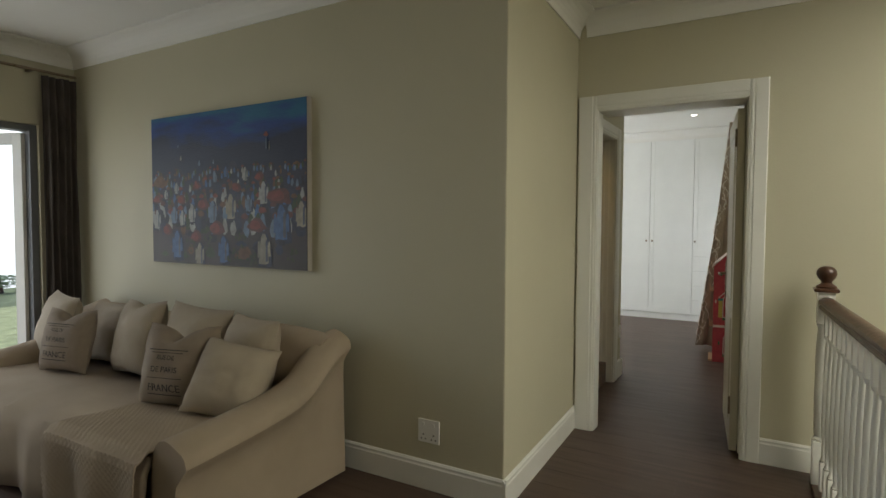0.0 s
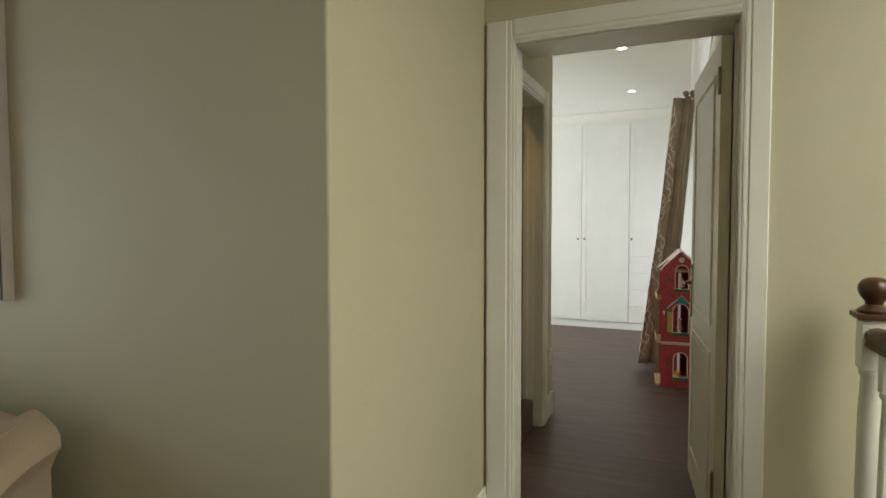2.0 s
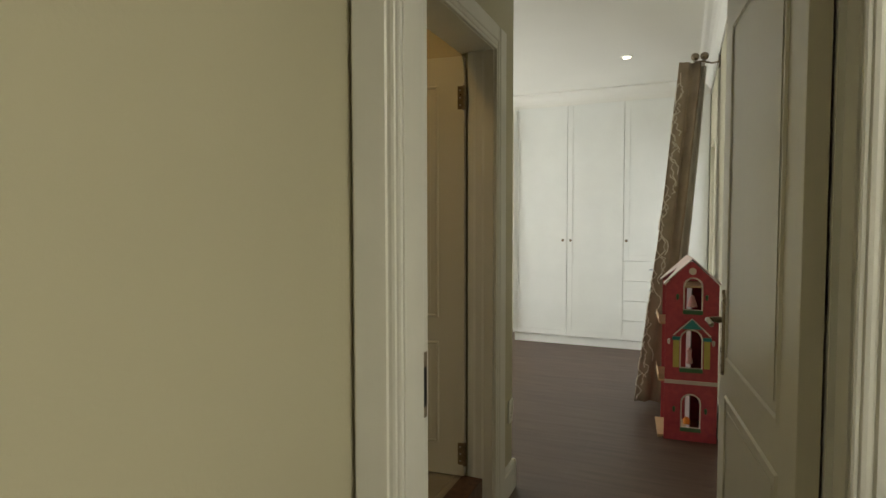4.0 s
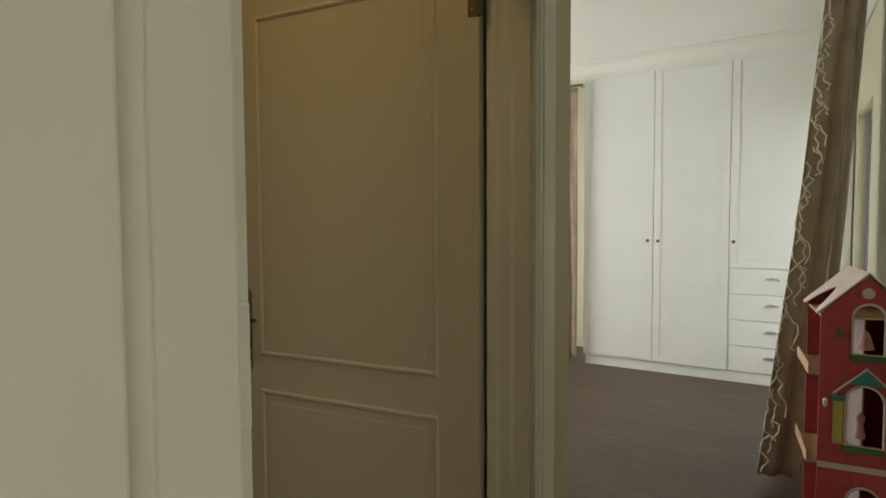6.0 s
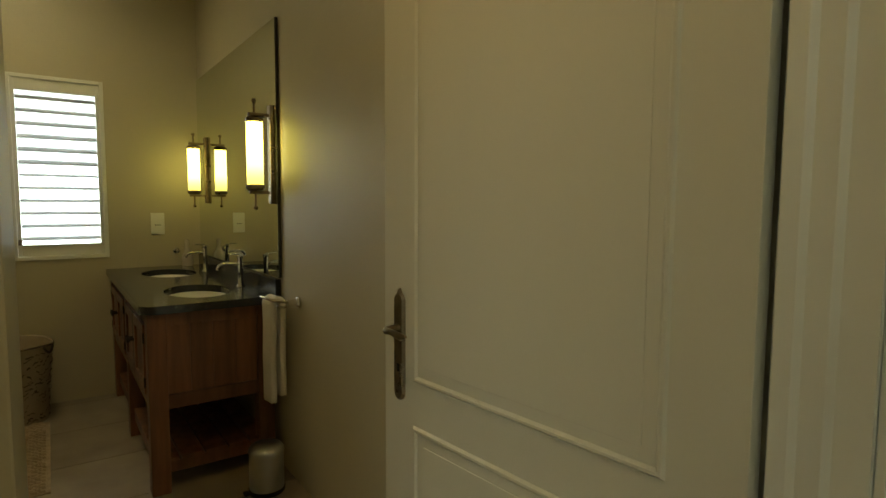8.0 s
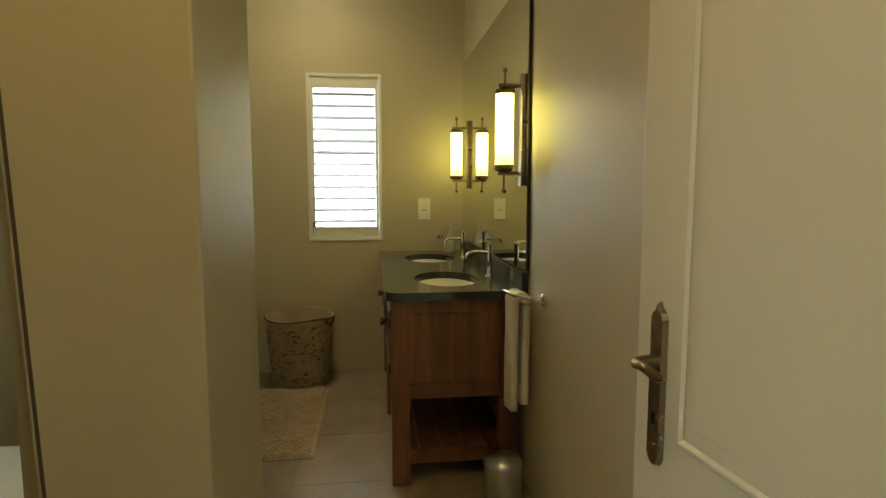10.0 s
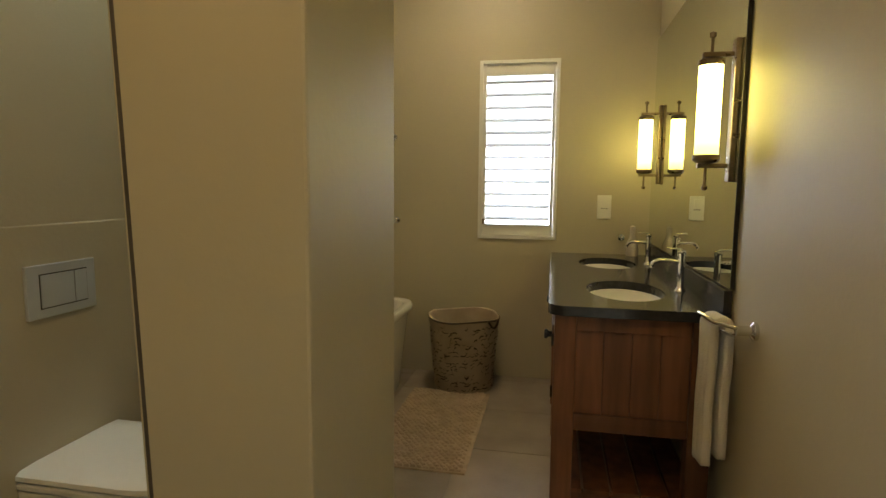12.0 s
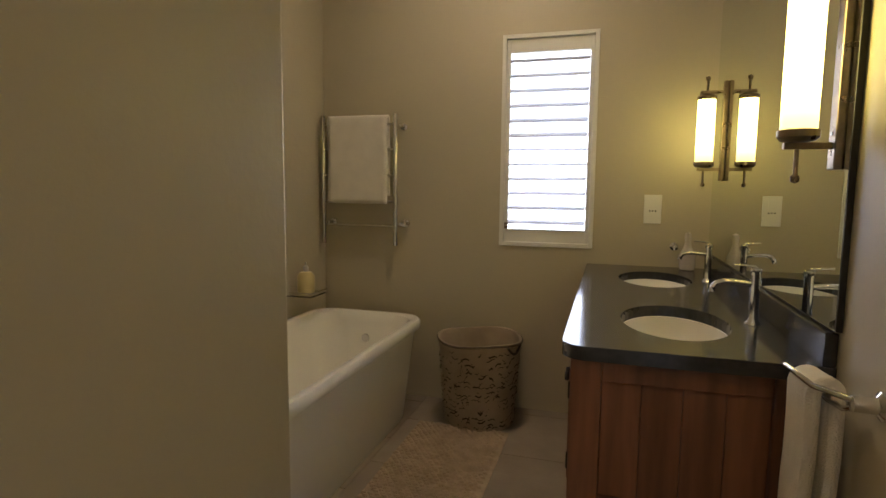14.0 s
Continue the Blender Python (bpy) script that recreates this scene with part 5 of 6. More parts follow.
        for v in [q for q in g2["geom"] if isinstance(q, bmesh.types.BMVert)]:
            v.co += Vector((0, 0, 0.008))
        bmesh.ops.recalc_face_normals(b, faces=b.faces[:])
        part("roof_board", b, "pinkroof", e)
    part("toy", lathe([(0.0, 0), (0.022, 0.01), (0.012, 0.06), (0.018, 0.09), (0.0, 0.11)], 10, (0.14, 0.045, 0.455)), "doll_blonde", e, smooth=True)
    part("toy", lathe([(0.0, 0), (0.03, 0.01), (0.012, 0.07), (0.0, 0.08)], 10, (0.15, 0.045, 0.80)), "doll_blonde", e, smooth=True)
    part("toy", lathe([(0.0, 0), (0.018, 0.004), (0.02, 0.03), (0.008, 0.045), (0.0, 0.046)], 10, (0.13, 0.04, 0.088)), "orange", e, smooth=True)
    for x, y in ((-0.02, 0.03), (-0.02, D - 0.03)):
        part("corner_foot", box((x - 0.012, y - 0.014, 0.0), (x + 0.012, y + 0.014, 0.0115), 0.002), "ply", e)


dolls_house()


# ---- banister ----
def banister():
    d = Vector((0.075, -1.05, 0)).normalized()
    start = Vector((0.575, 3.955, 0))
    e = thing("banister", tuple(start), "white turned balustrade with a dark wooden handrail", "banister")
    nw = bmesh.new()
    box((-0.039, -0.039, 0.0), (0.039, 0.039, 0.24), 0.004, bm=nw)
    join(nw, lathe([(0.034, 0.24), (0.038, 0.248), (0.030, 0.262), (0.034, 0.275), (0.037, 0.45), (0.035, 0.72), (0.029, 0.825), (0.036, 0.835), (0.036, 0.845), (0.032, 0.852)], 24))
    box((-0.038, -0.038, 0.85), (0.038, 0.038, 1.012), 0.005, bm=nw)
    n_ = part("newel_post", nw, "white", e, smooth=True)
    part("newel_cap", box((-0.054, -0.054, 1.0125), (0.054, 0.054, 1.030), 0.005), "darkwood", n_)
    part("finial", lathe([(0.044, 1.030), (0.046, 1.040), (0.032, 1.050), (0.024, 1.058), (0.026, 1.068), (0.038, 1.082), (0.045, 1.100), (0.044, 1.118), (0.034, 1.134), (0.018, 1.142), (0.0, 1.144)], 28), "darkwood", n_, smooth=True)
    L = 3.4
    prof = [(-0.030, 0.0), (-0.034, 0.012), (-0.028, 0.022), (-0.036, 0.034), (-0.034, 0.048), (-0.020, 0.060), (0.0, 0.064), (0.020, 0.060), (0.034, 0.048), (0.036, 0.034), (0.028, 0.022), (0.034, 0.012), (0.030, 0.0)]
    b = extrude(prof, L, 'Y')
    ang = math.atan2(-d.x, -d.y)
    rot = Matrix.Rotation(math.atan2(d.y, d.x) - math.pi / 2, 4, 'Z')
    b.transform(Matrix.Translation(d * 0.030 + Vector((0, 0, 0.925))) @ rot)
    part("handrail", b, "darkwood", e, "dark polished wooden handrail", smooth=True)
    base = box((-0.045, 0.05, 0.001), (0.045, L, 0.022), 0.004)
    base.transform(rot)
    part("base_rail", base, "darkwood", e)
    first = None
    k = 0
    t = 0.115
    while t < L - 0.1:
        if first is None:
            bb = bmesh.new()
            box((-0.018, -0.018, 0.022), (0.018, 0.018, 0.17), 0.002, bm=bb)
            join(bb, lathe([(0.013, 0.17), (0.018, 0.178), (0.012, 0.192), (0.0145, 0.25), (0.0185, 0.36), (0.017, 0.50), (0.0145, 0.68), (0.011, 0.782), (0.018, 0.792), (0.018, 0.800), (0.013, 0.806)], 14))
            box((-0.018, -0.018, 0.805), (0.018, 0.018, 0.928), 0.002, bm=bb)
            o = part("baluster", bb, "white", e, smooth=True)
            first = o.data
        else:
            o = new("baluster", first)
            o.parent = e
        o.matrix_local = Matrix.Translation(d * t) @ rot
        t += 0.108


banister()


# ---- sofa ----
def sofa():
    X0, X1, Y0, Y1 = -4.02, -1.60, 1.80, 2.80
    e = thing("sofa", ((X0 + X1) / 2, 2.3, 0.0), "cream loose-covered sofa with scrolled arms and a sloping back", "sofa")
    off = Vector(((X0 + X1) / 2, 2.3, 0))

    def soft(b):
        b.transform(Matrix.Translation(-off))
        for v in b.verts:
            n3 = noise.noise(v.co * 3.1) * 0.010 + noise.noise(v.co * 9) * 0.004
            v.co += Vector((n3, n3, n3 * 0.5))
        return b

    def arm(x_in, x_out, s):
        """The arm sweeps down from the back to the scrolled front."""
        b = bmesh.new()
        n = 22
        rings = []
        for i in range(n + 1):
            t = i / n
            y = Y1 - 0.01 - (Y1 - Y0 - 0.01) * t
            top = 0.495 + 0.14 * (1 - t) + 0.15 / (1 + math.exp((t - 0.22) * 16)) - 0.02 * math.sin(t * 3.1)
            w = x_out - x_in
            roll = 0.055 + 0.01 * t
            ring = [(x_in, 0.05), (x_in, top - 0.10), (x_in + w * 0.10, top - 0.035), (x_in + w * 0.33, top - 0.006), (x_in + w * 0.6, top + 0.004), (x_in + w * 0.85, top - 0.002), (x_in + w * 1.10, top - 0.016), (x_in + w + s * roll * 0.75, top - 0.034), (x_in + w + s * roll, top - 0.055), (x_in + w + s * (roll + 0.004), top - 0.09), (x_in + w + s * roll * 0.6, top - 0.13), (x_in + w + s * 0.012, top - 0.165), (x_in + w, top - 0.25), (x_in + w + s * 0.012, 0.02)]
            rings.append([b.verts.new((x, y, z)) for x, z in ring])
        k = len(rings[0])
        for a, c in zip(rings, rings[1:]):
            for i in range(k):
                b.faces.new((a[i], a[(i + 1) % k], c[(i + 1) % k], c[i]))
        b.faces.new(rings[0])
        b.faces.new(rings[-1][::-1])
        bmesh.ops.recalc_face_normals(b, faces=b.faces[:])
        return soft(b)
    part("arm", arm(X1 - 0.165, X1 - 0.03, 1), "cover", e, smooth=True)
    part("arm", arm(X0 + 0.20, X0 + 0.03, -1), "cover", e, smooth=True)
    # back with a soft rolled top
    b = bmesh.new()
    nx = 40
    rings = []
    for i in range(nx + 1):
        t = i / nx
        x = X0 + 0.05 + (X1 - X0 - 0.10) * t
        top = 0.775 + 0.012 * math.sin(t * 9) - 0.02 * (abs(t - 0.5) * 2) ** 6
        ring = [(Y1, 0.05), (Y1, top - 0.06), (Y1 - 0.03, top - 0.012), (Y1 - 0.08, top), (Y1 - 0.14, top - 0.02), (Y1 - 0.18, top - 0.08), (Y1 - 0.22, 0.42), (Y1 - 0.24, 0.05)]
        rings.append([b.verts.new((x, y, z)) for y, z in ring])
    for a, c in zip(rings, rings[1:]):
        for i in range(8):
            b.faces.new((a[i], a[(i + 1) % 8], c[(i + 1) % 8], c[i]))
    b.faces.new(rings[0])
    b.faces.new(rings[-1][::-1])
    bmesh.ops.recalc_face_normals(b, faces=b.faces[:])
    part("backrest", soft(b), "cover", e, smooth=True)
    # seat and skirt, with hanging folds at the front
    b = bmesh.new()
    rnd = random.Random(2)
    nx = 90
    prof = [(Y1 - 0.21, 0.405), (Y0 + 0.30, 0.435), (Y0 + 0.09, 0.430), (Y0 + 0.01, 0.40), (Y0 - 0.025, 0.34), (Y0 - 0.035, 0.25), (Y0 - 0.04, 0.14), (Y0 - 0.045, 0.03)]
    rows = []
    for i in range(nx + 1):
        x = X0 + 0.19 + (X1 - X0 - 0.38) * i / nx
        fold = 0.022 * math.sin(x * 16 + 2.2 * noise.noise(Vector((x * 2, 0, 0)))) + 0.015 * noise.noise(Vector((x * 12, 3, 0)))
        row = []
        for j, (y, z) in enumerate(prof):
            f = max(0, j - 2) / 5
            row.append(b.verts.new((x, y - fold * f + (0 if j < 3 else 0), z + 0.008 * noise.noise(Vector((x * 4, y * 4, 1))) + (0.006 * math.sin(x * 16) if j in (2, 3) else 0))))
        rows.append(row)
    for a, c in zip(rows, rows[1:]):
        for j in range(len(prof) - 1):
            b.faces.new((a[j], c[j], c[j + 1], a[j + 1]))
    bmesh.ops.recalc_face_normals(b, faces=b.faces[:])
    b.transform(Matrix.Translation(-off))
    o = part("seat", b, "cover", e, "loose cream seat cover with hanging folds", smooth=True)
    s = o.modifiers.new("thick", 'SOLIDIFY')
    s.thickness, s.offset = 0.02, -1
    b = box((X0 + 0.22, Y0 + 0.06, 0.03), (X1 - 0.22, Y1 - 0.23, 0.36), 0.02)
    b.transform(Matrix.Translation(-off))
    part("base", b, "cover", e)


sofa()


def throw():
    e = thing("throw_blanket", (-2.10, 2.06, 0.432), "beige waffle-knit throw folded over the sofa seat", "throw")
    b = bmesh.new()
    nx, ny = 116, 100
    rows = []
    path = []
    for j in range(ny + 1):
        t = j / ny * 1.02
        if t < 0.50:
            path.append((0.24 - t, 0.012))
        elif t < 0.60:
            a = (t - 0.50) / 0.10 * math.pi / 2
            path.append((-0.26 - 0.06 * math.sin(a), 0.012 - 0.06 * (1 - math.cos(a))))
        else:
            path.append((-0.325, -0.05 - (t - 0.60) * 0.8))
    for y, z in path:
        row = []
        for i in range(nx + 1):
            x = -0.33 + 0.665 * i / nx
            k = 0.0042 * (math.sin(x * 215) * math.sin((y - z) * 215)) + 0.008 * noise.noise(Vector((x * 4, (y - z) * 4, 0)))
            row.append(b.verts.new((x + 0.18 * (y - z) * (1 - i / nx), y - (k + 0.012 + 0.02 * math.sin(x * 19 + 1) * min(1, -z * 5) if z < -0.02 else 0), z + (k if z > -0.02 else 0) - 0.012 * max(0.0, 1 - i / 7))))
        rows.append(row)
    for a, c in zip(rows, rows[1:]):
        for i in range(nx):
            b.faces.new((a[i], a[i + 1], c[i + 1], c[i]))
    bmesh.ops.recalc_face_normals(b, faces=b.faces[:])
    o = part("knit", b, "cover", e, smooth=True)
    s = o.modifiers.new("thick", 'SOLIDIFY')
    s.thickness = 0.006


throw()
M["sack"] = mat("grain_sack", (0.29, 0.23, 0.17), 0.95, var=0.1, scale=8, bump=0.6, fine=260)
M["ink"] = plain("black_ink", (0.045, 0.04, 0.04), 0.9)


def pillow_depth(u, v, T):
    return T * max(0.0, (1 - abs(u) ** 2.6)) ** 0.55 * max(0.0, (1 - abs(v) ** 2.6)) ** 0.55


def cushion(at, rz, lean, size, T, material, label, seed, roll=0, words=(), chop=0.0):
    e = thing("cushion", at, label, "cushion", "sofa cushions")
    e.matrix_world = Matrix.Translation(at) @ Euler((0, 0, radians(rz))).to_matrix().to_4x4() @ Euler((radians(lean), 0, 0)).to_matrix().to_4x4() @ Euler((0, radians(roll), 0)).to_matrix().to_4x4()
    n = 22
    b = bmesh.new()
    grid = {}

    def place(u, v, side):
        pinch = 1 - 0.07 * (1 - u * u) * abs(v) ** 3 - 0.0
        pinch2 = 1 - 0.07 * (1 - v * v) * abs(u) ** 3
        x = u * size / 2 * pinch2
        z = v * size / 2 * pinch
        ch = chop * math.exp(-(u / 0.30) ** 2) * max(0, v) ** 3 * size
        d = pillow_depth(u, v, T) * (1 + 0.12 * noise.noise(Vector((u * 2, v * 2, seed)))) + 0.006 * noise.noise(Vector((u * 6, v * 6, seed + side)))
        return Vector((x, side * d - (0.012 if d < 0.001 else 0) * 0, z + size / 2 - ch))
    for side in (-1, 1):
        for i in range(n + 1):
            for j in range(n + 1):
                u, v = -1 + 2 * i / n, -1 + 2 * j / n
                if side == 1 and (i in (0, n) or j in (0, n)):
                    grid[(side, i, j)] = grid[(-1, i, j)]
                else:
                    p = place(u, v, side)
                    if i in (0, n) or j in (0, n):
                        p.y = 0
                    grid[(side, i, j)] = b.verts.new(p)
        for i in range(n):
            for j in range(n):
                f = [grid[(side, i, j)], grid[(side, i + 1, j)], grid[(side, i + 1, j + 1)], grid[(side, i, j + 1)]]
                b.faces.new(f if side == -1 else f[::-1])
    part("cushion_cover", b, material, e, smooth=True)
    for text, zz, h in words:
        if text.startswith("-"):
            w = float(text[1:])
            bb = bmesh.new()
            m = 12
            rows = []
            for i in range(m + 1):
                x = -w / 2 + w * i / m
                for q in (0, h):
                    p = place(x / (size / 2), (zz + q) / (size / 2) - 1, -1)
                    bb.verts.new((x, p.y - 0.0025, zz + q))
            bb.verts.ensure_lookup_table()
            for i in range(m):
                bb.faces.new([bb.verts[k] for k in (2 * i, 2 * i + 2, 2 * i + 3, 2 * i + 1)])
            part("printed_line", bb, "ink", e)
            continue
        cu = bpy.data.curves.new("lettering", 'FONT')
        cu.body, cu.size, cu.align_x = text, h, 'CENTER'
        tmp = bpy.data.objects.new("tmp", cu)
        me = bpy.data.meshes.new_from_object(tmp)
        bpy.data.objects.remove(tmp)
        tb = bmesh.new()
        tb.from_mesh(me)
        bmesh.ops.subdivide_edges(tb, edges=[q for q in tb.edges if q.calc_length() > 0.02], cuts=2)
        for vtx in tb.verts:
            x, z = vtx.co.x, zz + vtx.co.y
            p = place(x / (size / 2), z / (size / 2) - 1, -1)
            vtx.co = Vector((x, p.y - 0.003, z))
        part("lettering", tb, "ink", e)
    return e


W1 = (("-0.22", 0.285, 0.004), ("-0.17", 0.272, 0.003), ("RUE DE", 0.240, 0.030), ("DE PARIS", 0.180, 0.038), ("-0.2", 0.150, 0.003), ("FRANCE", 0.088, 0.050), ("-0.19", 0.070, 0.004))
CL = "plump cream linen cushion leaning on the sofa back"
cushion((-3.84, 2.36, 0.43), -8, -16, 0.45, 0.095, "linen", CL, 1, roll=3)
cushion((-3.40, 2.24, 0.43), 12, -14, 0.39, 0.085, "sack", "brown grain-sack cushion with black French lettering", 2, words=W1, chop=0.20)
cushion((-2.98, 2.42, 0.43), -6, -16, 0.46, 0.10, "linen", CL, 3, roll=-3, chop=0.08)
cushion((-3.42, 2.50, 0.43), 0, -12, 0.40, 0.08, "linen", CL, 13)
cushion((-2.50, 2.45, 0.43), 8, -15, 0.46, 0.10, "linen", CL, 4, roll=4)
cushion((-2.22, 2.20, 0.42), 16, -13, 0.42, 0.115, "sack", "brown grain-sack cushion with black French lettering", 5, words=W1, chop=0.22)
cushion((-2.06, 2.47, 0.43), -10, -14, 0.43, 0.11, "linen", CL, 6)
cushion((-1.88, 2.18, 0.43), 30, -30, 0.38, 0.125, "linen", "small pale cushion tucked against the sofa arm", 7, roll=12)


# ---- painting ----
def painting():
    x0, x1, z0, z1 = -3.40, -1.936, 1.075, 2.062
    e = thing("painting", (x0, YP - 0.001, z0), "unframed blue canvas painting of a crowd in red and white", "painting")
    W, HH = x1 - x0, z1 - z0
    part("stretcher", box((0, -0.034, 0), (W, 0, HH), 0.002), "liningcloth", e)
    m = bpy.data.materials.new("painted_canvas")
    m.use_nodes = True
    n, l = nodes(m)
    bs = n["Principled BSDF"]
    bs.inputs["Roughness"].default_value = 0.55
    tc = n.new("ShaderNodeTexCoord")
    sp = n.new("ShaderNodeSeparateXYZ")
    l.new(tc.outputs["Object"], sp.inputs[0])
    ns = n.new("ShaderNodeTexNoise")
    ns.inputs["Scale"].default_value, ns.inputs["Detail"].default_value = 5.0, 8
    mpg = n.new("ShaderNodeMapping")
    mpg.inputs["Scale"].default_value = (0.5, 1, 1.6)
    l.new(tc.outputs["Object"], mpg.inputs[0])
    l.new(mpg.outputs[0], ns.inputs["Vector"])
    ad = n.new("ShaderNodeMath")
    ad.operation = 'MULTIPLY_ADD'
    ad.inputs[1].default_value = 0.45
    l.new(ns.outputs["Fac"], ad.inputs[0])
    l.new(sp.outputs["Z"], ad.inputs[2])
    cr = n.new("ShaderNodeValToRGB")
    stops = [(0.15, (0.040, 0.036, 0.024)), (0.40, (0.050, 0.038, 0.040)), (0.66, (0.038, 0.032, 0.052)), (0.84, (0.011, 0.018, 0.046)), (1.0, (0.008, 0.018, 0.055)), (1.10, (0.004, 0.042, 0.21)), (1.19, (0.006, 0.11, 0.22))]
    cr.color_ramp.elements[0].position, cr.color_ramp.elements[0].color = stops[0][0] / 1.3, (*stops[0][1], 1)
    cr.color_ramp.elements[1].position, cr.color_ramp.elements[1].color = stops[-1][0] / 1.3, (*stops[-1][1], 1)
    for p, c in stops[1:-1]:
        q = cr.color_ramp.elements.new(p / 1.3)
        q.color = (*c, 1)
    dv = n.new("ShaderNodeMath")
    dv.operation = 'DIVIDE'
    dv.inputs[1].default_value = 1.3
    l.new(ad.outputs[0], dv.inputs[0])
    l.new(dv.outputs[0], cr.inputs[0])
    l.new(cr.outputs[0], bs.inputs["Base Color"])
    bp = n.new("ShaderNodeBump")
    bp.inputs["Strength"].default_value, bp.inputs["Distance"].default_value = 0.5, 0.003
    ns2 = n.new("ShaderNodeTexNoise")
    ns2.inputs["Scale"].default_value = 60
    l.new(mpg.outputs[0], ns2.inputs["Vector"])
    l.new(ns2.outputs["Fac"], bp.inputs["Height"])
    l.new(bp.outputs[0], bs.inputs["Normal"])
    M["canvas"] = m
    part("canvas", box((0.003, -0.0375, 0.003), (W - 0.003, -0.0345, HH - 0.003)), "canvas", e)
    pal = {"shade_paint": (0.094, 0.108, 0.144), "night_paint": (0.032, 0.036, 0.068), "olive_paint": (0.061, 0.065, 0.032), "dull_red_paint": (0.122, 0.040, 0.036), "cream_paint": (0.288, 0.259, 0.194), "red_paint": (0.216, 0.054, 0.043), "white_paint": (0.331, 0.331, 0.302), "blue_paint": (0.061, 0.130, 0.288), "pale_blue_paint": (0.144, 0.202, 0.288), "dark_paint": (0.025, 0.022, 0.036), "ochre_paint": (0.144, 0.072, 0.036), "green_daub": (0.043, 0.061, 0.025)}
    bms = {k: bmesh.new() for k in pal}
    rnd = random.Random(21)

    def stroke(key, x, z, w, h, taper=0.6, y=0.0):
        b = bms[key]
        n_ = 8
        pts = []
        for i in range(n_):
            a = 2 * math.pi * i / n_ + 0.3
            cx, cz = math.cos(a), math.sin(a)
            ww = w * (1 if cz < 0 else taper) * rnd.uniform(0.75, 1.1)
            px = min(max(x + cx * ww / 2, 0.006), W - 0.006)
            pz = min(max(z + cz * h / 2 * rnd.uniform(0.85, 1.1), 0.006), HH - 0.006)
            pts.append(b.verts.new((px, -0.0379 - y, pz)))
        b.faces.new(pts[::-1])
    lay = 0.0
    for k in range(60):
        lay += 0.0000045
        stroke(rnd.choice(("ochre_paint", "dark_paint", "night_paint", "green_daub")), rnd.uniform(0, W), rnd.uniform(0.05, 0.62), rnd.uniform(0.05, 0.14), rnd.uniform(0.03, 0.09), y=lay)
    for row in range(6):
        t = row / 8
        z = 0.60 - 0.44 * t ** 0.9
        s = 0.036 + 0.115 * t
        cnt = int(W / (s * 0.90))
        for i in range(cnt):
            x = (i + 0.5 + rnd.uniform(-0.4, 0.4)) * W / cnt
            zz = z + rnd.uniform(-0.025, 0.025)
            lay += 0.0000045
            stroke(rnd.choice(("dark_paint", "night_paint", "green_daub")), x + s * 0.4, zz - s * 0.2, s * 0.8, s * 1.1, y=lay)
            lay += 0.0000045
            stroke(rnd.choice(("white_paint", "pale_blue_paint", "pale_blue_paint", "blue_paint", "ochre_paint", "night_paint")), x, zz - s * 0.5, s * 0.60, s * 1.05, 0.75, y=lay)
            lay += 0.0000045
            if rnd.random() < 0.7:
                stroke(rnd.choice(("red_paint", "dull_red_paint", "dull_red_paint", "ochre_paint")), x + rnd.uniform(-0.2, 0.2) * s, zz + s * 0.18, s * 0.72, s * 0.38, 0.8, y=lay)

    def robe(key, x, z, w, h, top=0.45):
        """A dab with a wide ragged hem and rounded shoulders."""
        nonlocal lay
        lay += 0.0000045
        b = bms[key]
        out = [(-0.5, -0.5), (-0.2, -0.5 + rnd.uniform(-0.04, 0.04)), (0.15, -0.5 + rnd.uniform(-0.04, 0.04)), (0.5, -0.47), (0.46, 0.0), (top / 2 + 0.08, 0.34), (top / 4, 0.5), (-top / 4, 0.5), (-top / 2 - 0.08, 0.36), (-0.45, 0.0)]
        vs = [b.verts.new((min(max(x + (a + rnd.uniform(-0.04, 0.04)) * w, 0.006), W - 0.006), -0.0379 - lay, min(max(z + c * h, 0.006), HH - 0.006))) for a, c in out]
        b.faces.new(vs)

    def figure(key, u, v, h):
        """A robed body: shaded side, light side, sleeves and dark feet."""
        x, z, hh = u * W, v * HH, h * HH
        robe("night_paint", x + 0.07 * hh, z - 0.04 * hh, 0.58 * hh, 1.0 * hh)
        robe("dark_paint", x + 0.02 * hh, z - 0.48 * hh, 0.22 * hh, 0.22 * hh, 0.8)
        robe(key, x, z, 0.42 * hh, 0.92 * hh)
        robe(key, x - 0.22 * hh, z - 0.02 * hh, 0.12 * hh, 0.50 * hh, 0.7)
        robe("shade_paint", x + 0.12 * hh, z - 0.06 * hh, 0.10 * hh, 0.66 * hh, 0.7)
        robe(key, x + 0.23 * hh, z, 0.11 * hh, 0.46 * hh, 0.7)

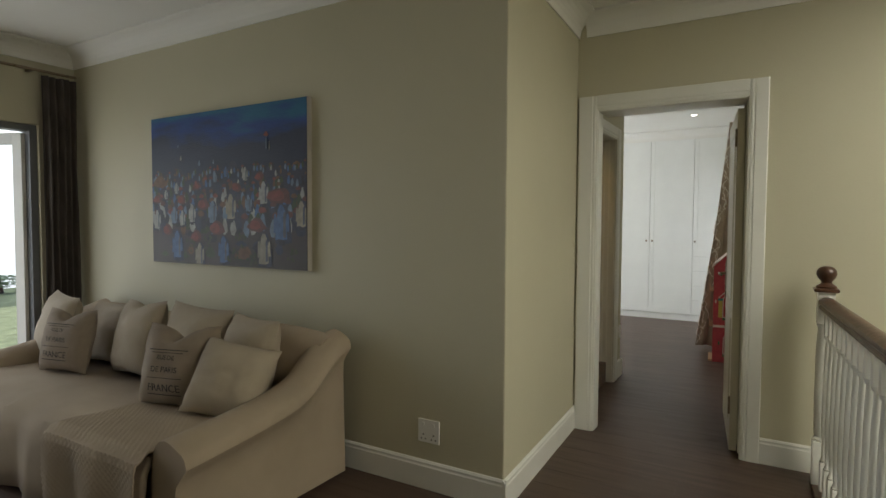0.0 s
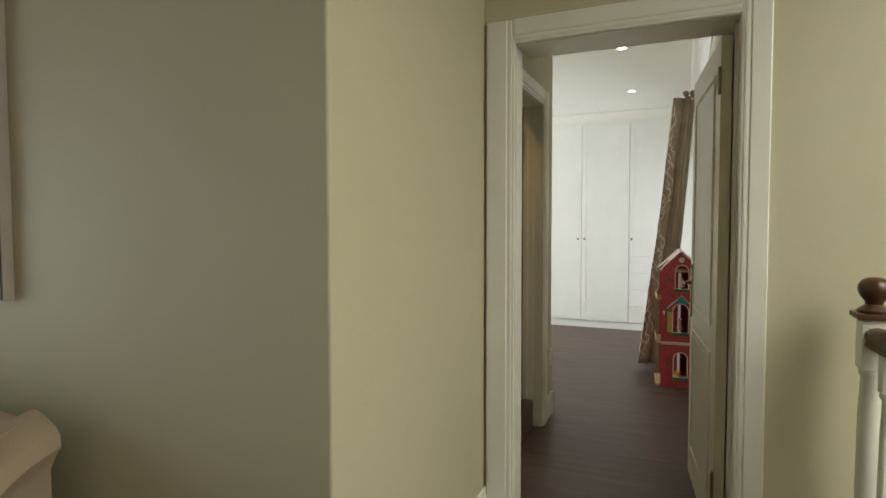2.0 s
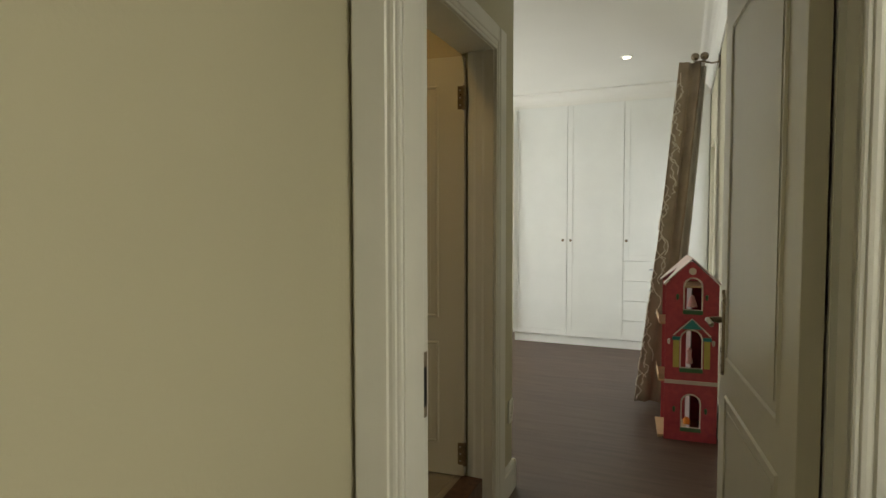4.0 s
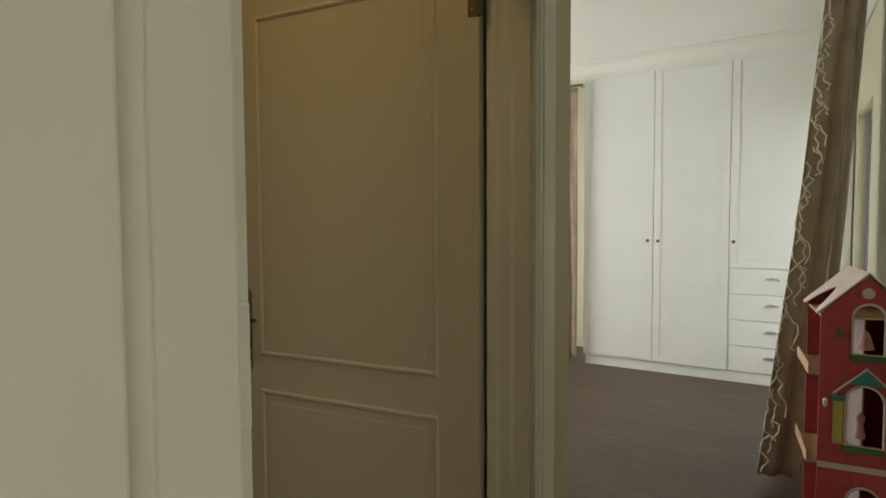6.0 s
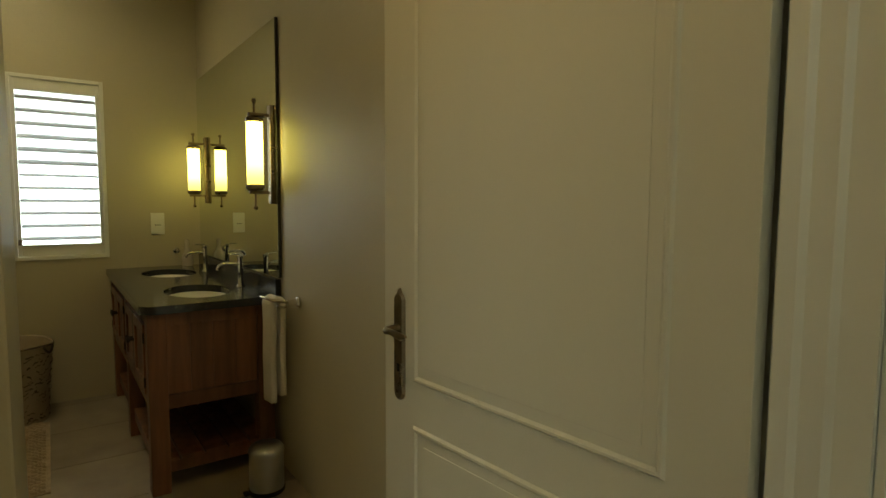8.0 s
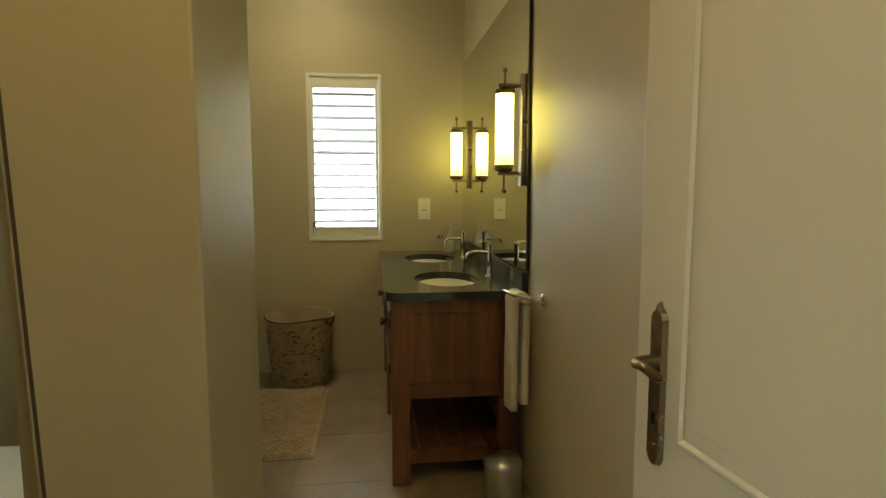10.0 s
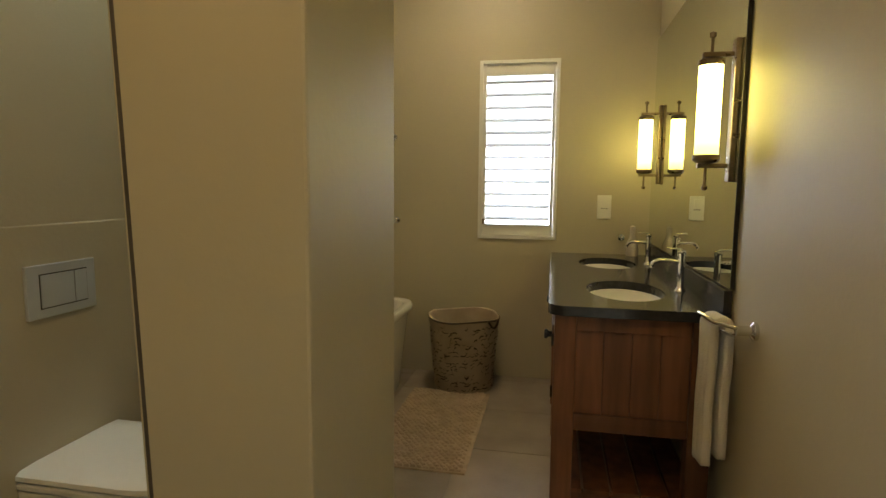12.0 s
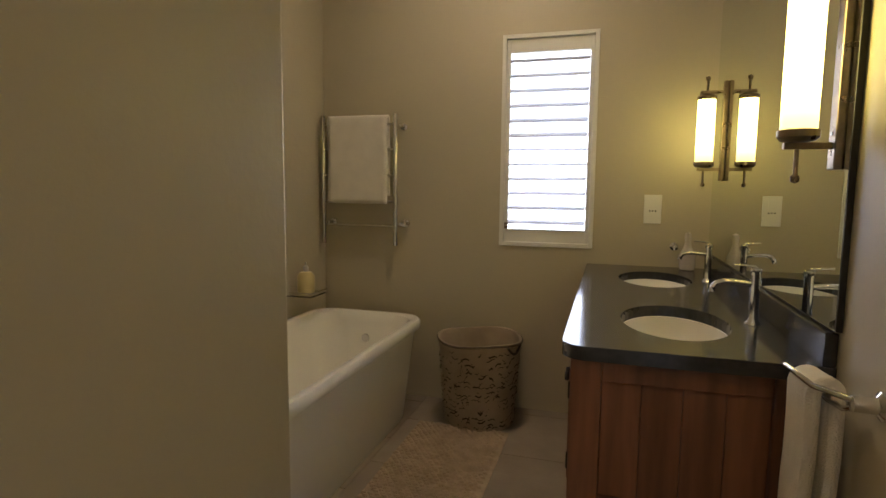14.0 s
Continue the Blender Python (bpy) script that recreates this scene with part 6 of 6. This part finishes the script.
    for u, v, h, key in ((0.04, 0.30, 0.14, "white_paint"), (0.17, 0.33, 0.12, "pale_blue_paint"), (0.23, 0.31, 0.11, "white_paint"), (0.30, 0.34, 0.13, "white_paint"), (0.44, 0.35, 0.15, "pale_blue_paint"), (0.56, 0.38, 0.17, "cream_paint"), (0.67, 0.40, 0.11, "pale_blue_paint"), (0.76, 0.46, 0.15, "white_paint"), (0.97, 0.33, 0.16, "cream_paint"), (0.86, 0.28, 0.23, "blue_paint"), (0.19, 0.13, 0.20, "blue_paint"), (0.35, 0.07, 0.16, "cream_paint"), (0.51, 0.11, 0.18, "blue_paint"), (0.76, 0.12, 0.20, "cream_paint"), (0.19, 0.51, 0.08, "white_paint"), (0.11, 0.47, 0.07, "white_paint"), (0.65, 0.58, 0.09, "white_paint"), (0.53, 0.60, 0.07, "blue_paint"), (0.46, 0.57, 0.07, "pale_blue_paint")):
        figure(key, u, v, h)
    for u, v, w_, h_ in ((0.47, 0.245, 0.115, 0.10), (0.72, 0.265, 0.125, 0.085), (0.85, 0.44, 0.17, 0.10), (0.33, 0.185, 0.085, 0.09), (0.38, 0.40, 0.09, 0.08), (0.05, 0.44, 0.08, 0.07), (0.23, 0.43, 0.07, 0.07), (0.12, 0.23, 0.08, 0.08), (0.60, 0.50, 0.07, 0.06), (0.34, 0.52, 0.06, 0.05), (0.74, 0.56, 0.06, 0.06)):
        for dx, k2 in ((0.0, "dull_red_paint"), (-0.012, "red_paint")):
            lay += 0.0000045
            stroke(k2, (u + dx) * W, v * HH, w_ * W * (1 if dx == 0 else 0.7), h_ * HH * (1 if dx == 0 else 0.7), 0.8, y=lay)
    for u, v in ((0.28, 0.12), (0.62, 0.17), (0.57, 0.08), (0.68, 0.06), (0.93, 0.10), (0.41, 0.15)):
        for q in range(9):
            lay += 0.0000045
            stroke("green_daub" if q % 2 else "olive_paint", u * W + rnd.uniform(-0.05, 0.05), v * HH + rnd.uniform(-0.04, 0.04), 0.028, 0.024, y=lay)
    for x, z, w, h, k in ((0.33, 0.70, 0.022, 0.035, "white_paint"), (0.52, 0.66, 0.03, 0.04, "pale_blue_paint"), (0.30, 0.78, 0.018, 0.02, "pale_blue_paint"), (0.70, 0.62, 0.03, 0.04, "red_paint"), (1.14, 0.75, 0.018, 0.08, "pale_blue_paint"), (1.14, 0.80, 0.05, 0.03, "red_paint"), (1.165, 0.73, 0.012, 0.06, "white_paint"), (0.10, 0.55, 0.20, 0.09, "ochre_paint"), (0.66, 0.66, 0.02, 0.03, "pale_blue_paint")):
        lay += 0.00001
        stroke(k, x, z, w, h, y=lay)
    for k, bm_ in bms.items():
        tagged(part("paint_layer", bm_, mat(k, pal[k], 0.55, var=0.2, scale=25, bump=0.4, fine=120), e), kind="stuff")


painting()


# ---- floor boards and stone tiles ----
def boards(x0, y0, x1, y1, floor_ob, seed, wd=0.19):
    rnd = random.Random(seed)
    n = max(1, round((y1 - y0) / wd))
    w = (y1 - y0) / n
    for r in range(n):
        x = x0
        first = True
        while x < x1 - 0.01:
            L = rnd.uniform(0.5, 1.4) if first else 1.4
            first = False
            xe = min(x + L, x1)
            if x1 - xe < 0.25:
                xe = x1
            b = box((x + 0.0006, y0 + r * w + 0.0006, -0.0015), (xe - 0.0006, y0 + (r + 1) * w - 0.0006, 0.0))
            part("floorboard", b, "plankvar", floor_ob)
            x = xe


pv = M["plank"].copy()
pv.name = "floorboard_wood"
_n, _l = nodes(pv)
_oi = _n.new("ShaderNodeObjectInfo")
_hs = _n.new("ShaderNodeHueSaturation")
_mr = _n.new("ShaderNodeMapRange")
_mr.inputs["To Min"].default_value, _mr.inputs["To Max"].default_value = 0.93, 1.06
_l.new(_oi.outputs["Random"], _mr.inputs["Value"])
_l.new(_mr.outputs[0], _hs.inputs["Value"])
_src = _n["Principled BSDF"].inputs["Base Color"].links[0].from_socket
_l.new(_src, _hs.inputs["Color"])
_l.new(_hs.outputs[0], _n["Principled BSDF"].inputs["Base Color"])
M["plankvar"] = pv
tv = M["tile"].copy()
tv.name = "stone_tile_piece"
_n, _l = nodes(tv)
_oi = _n.new("ShaderNodeObjectInfo")
_hs = _n.new("ShaderNodeHueSaturation")
_mr = _n.new("ShaderNodeMapRange")
_mr.inputs["To Min"].default_value, _mr.inputs["To Max"].default_value = 0.88, 1.10
_l.new(_oi.outputs["Random"], _mr.inputs["Value"])
_l.new(_mr.outputs[0], _hs.inputs["Value"])
_src = _n["Principled BSDF"].inputs["Base Color"].links[0].from_socket
_l.new(_src, _hs.inputs["Color"])
_l.new(_hs.outputs[0], _n["Principled BSDF"].inputs["Base Color"])
M["tilevar"] = tv

fl = bpy.data.objects["floor"]
boards(XR - 0.06, YP + 0.001, 0.55, YD, fl, 1)
boards(OX0 + 0.001, YD, OX1, YDB, fl, 2, 0.16)
boards(XP + 0.001, YDB, XE, YMB, fl, 3)
boards(-2.6, YMB, XE, YW + 0.03, fl, 4)
boards(-4.4, 1.2, 0.55, YP, fl, 5)
ft = bpy.data.objects["floor_bathroom"]
ty = YM
row = 0
while ty > 3.46:
    tx = -1.0 - (0.22 if row % 2 else 0.0)
    y0 = max(ty - 0.44, 3.46)
    while tx > XW + 0.01:
        a = max(tx - 0.44, XW)
        part("floor_tile", box((a + 0.0015, y0 + 0.0015, ZB - 0.0038), (tx - 0.0015, ty - 0.0015, ZB), 0.0008), "tilevar", ft)
        tx -= 0.44
    ty -= 0.44
    row += 1
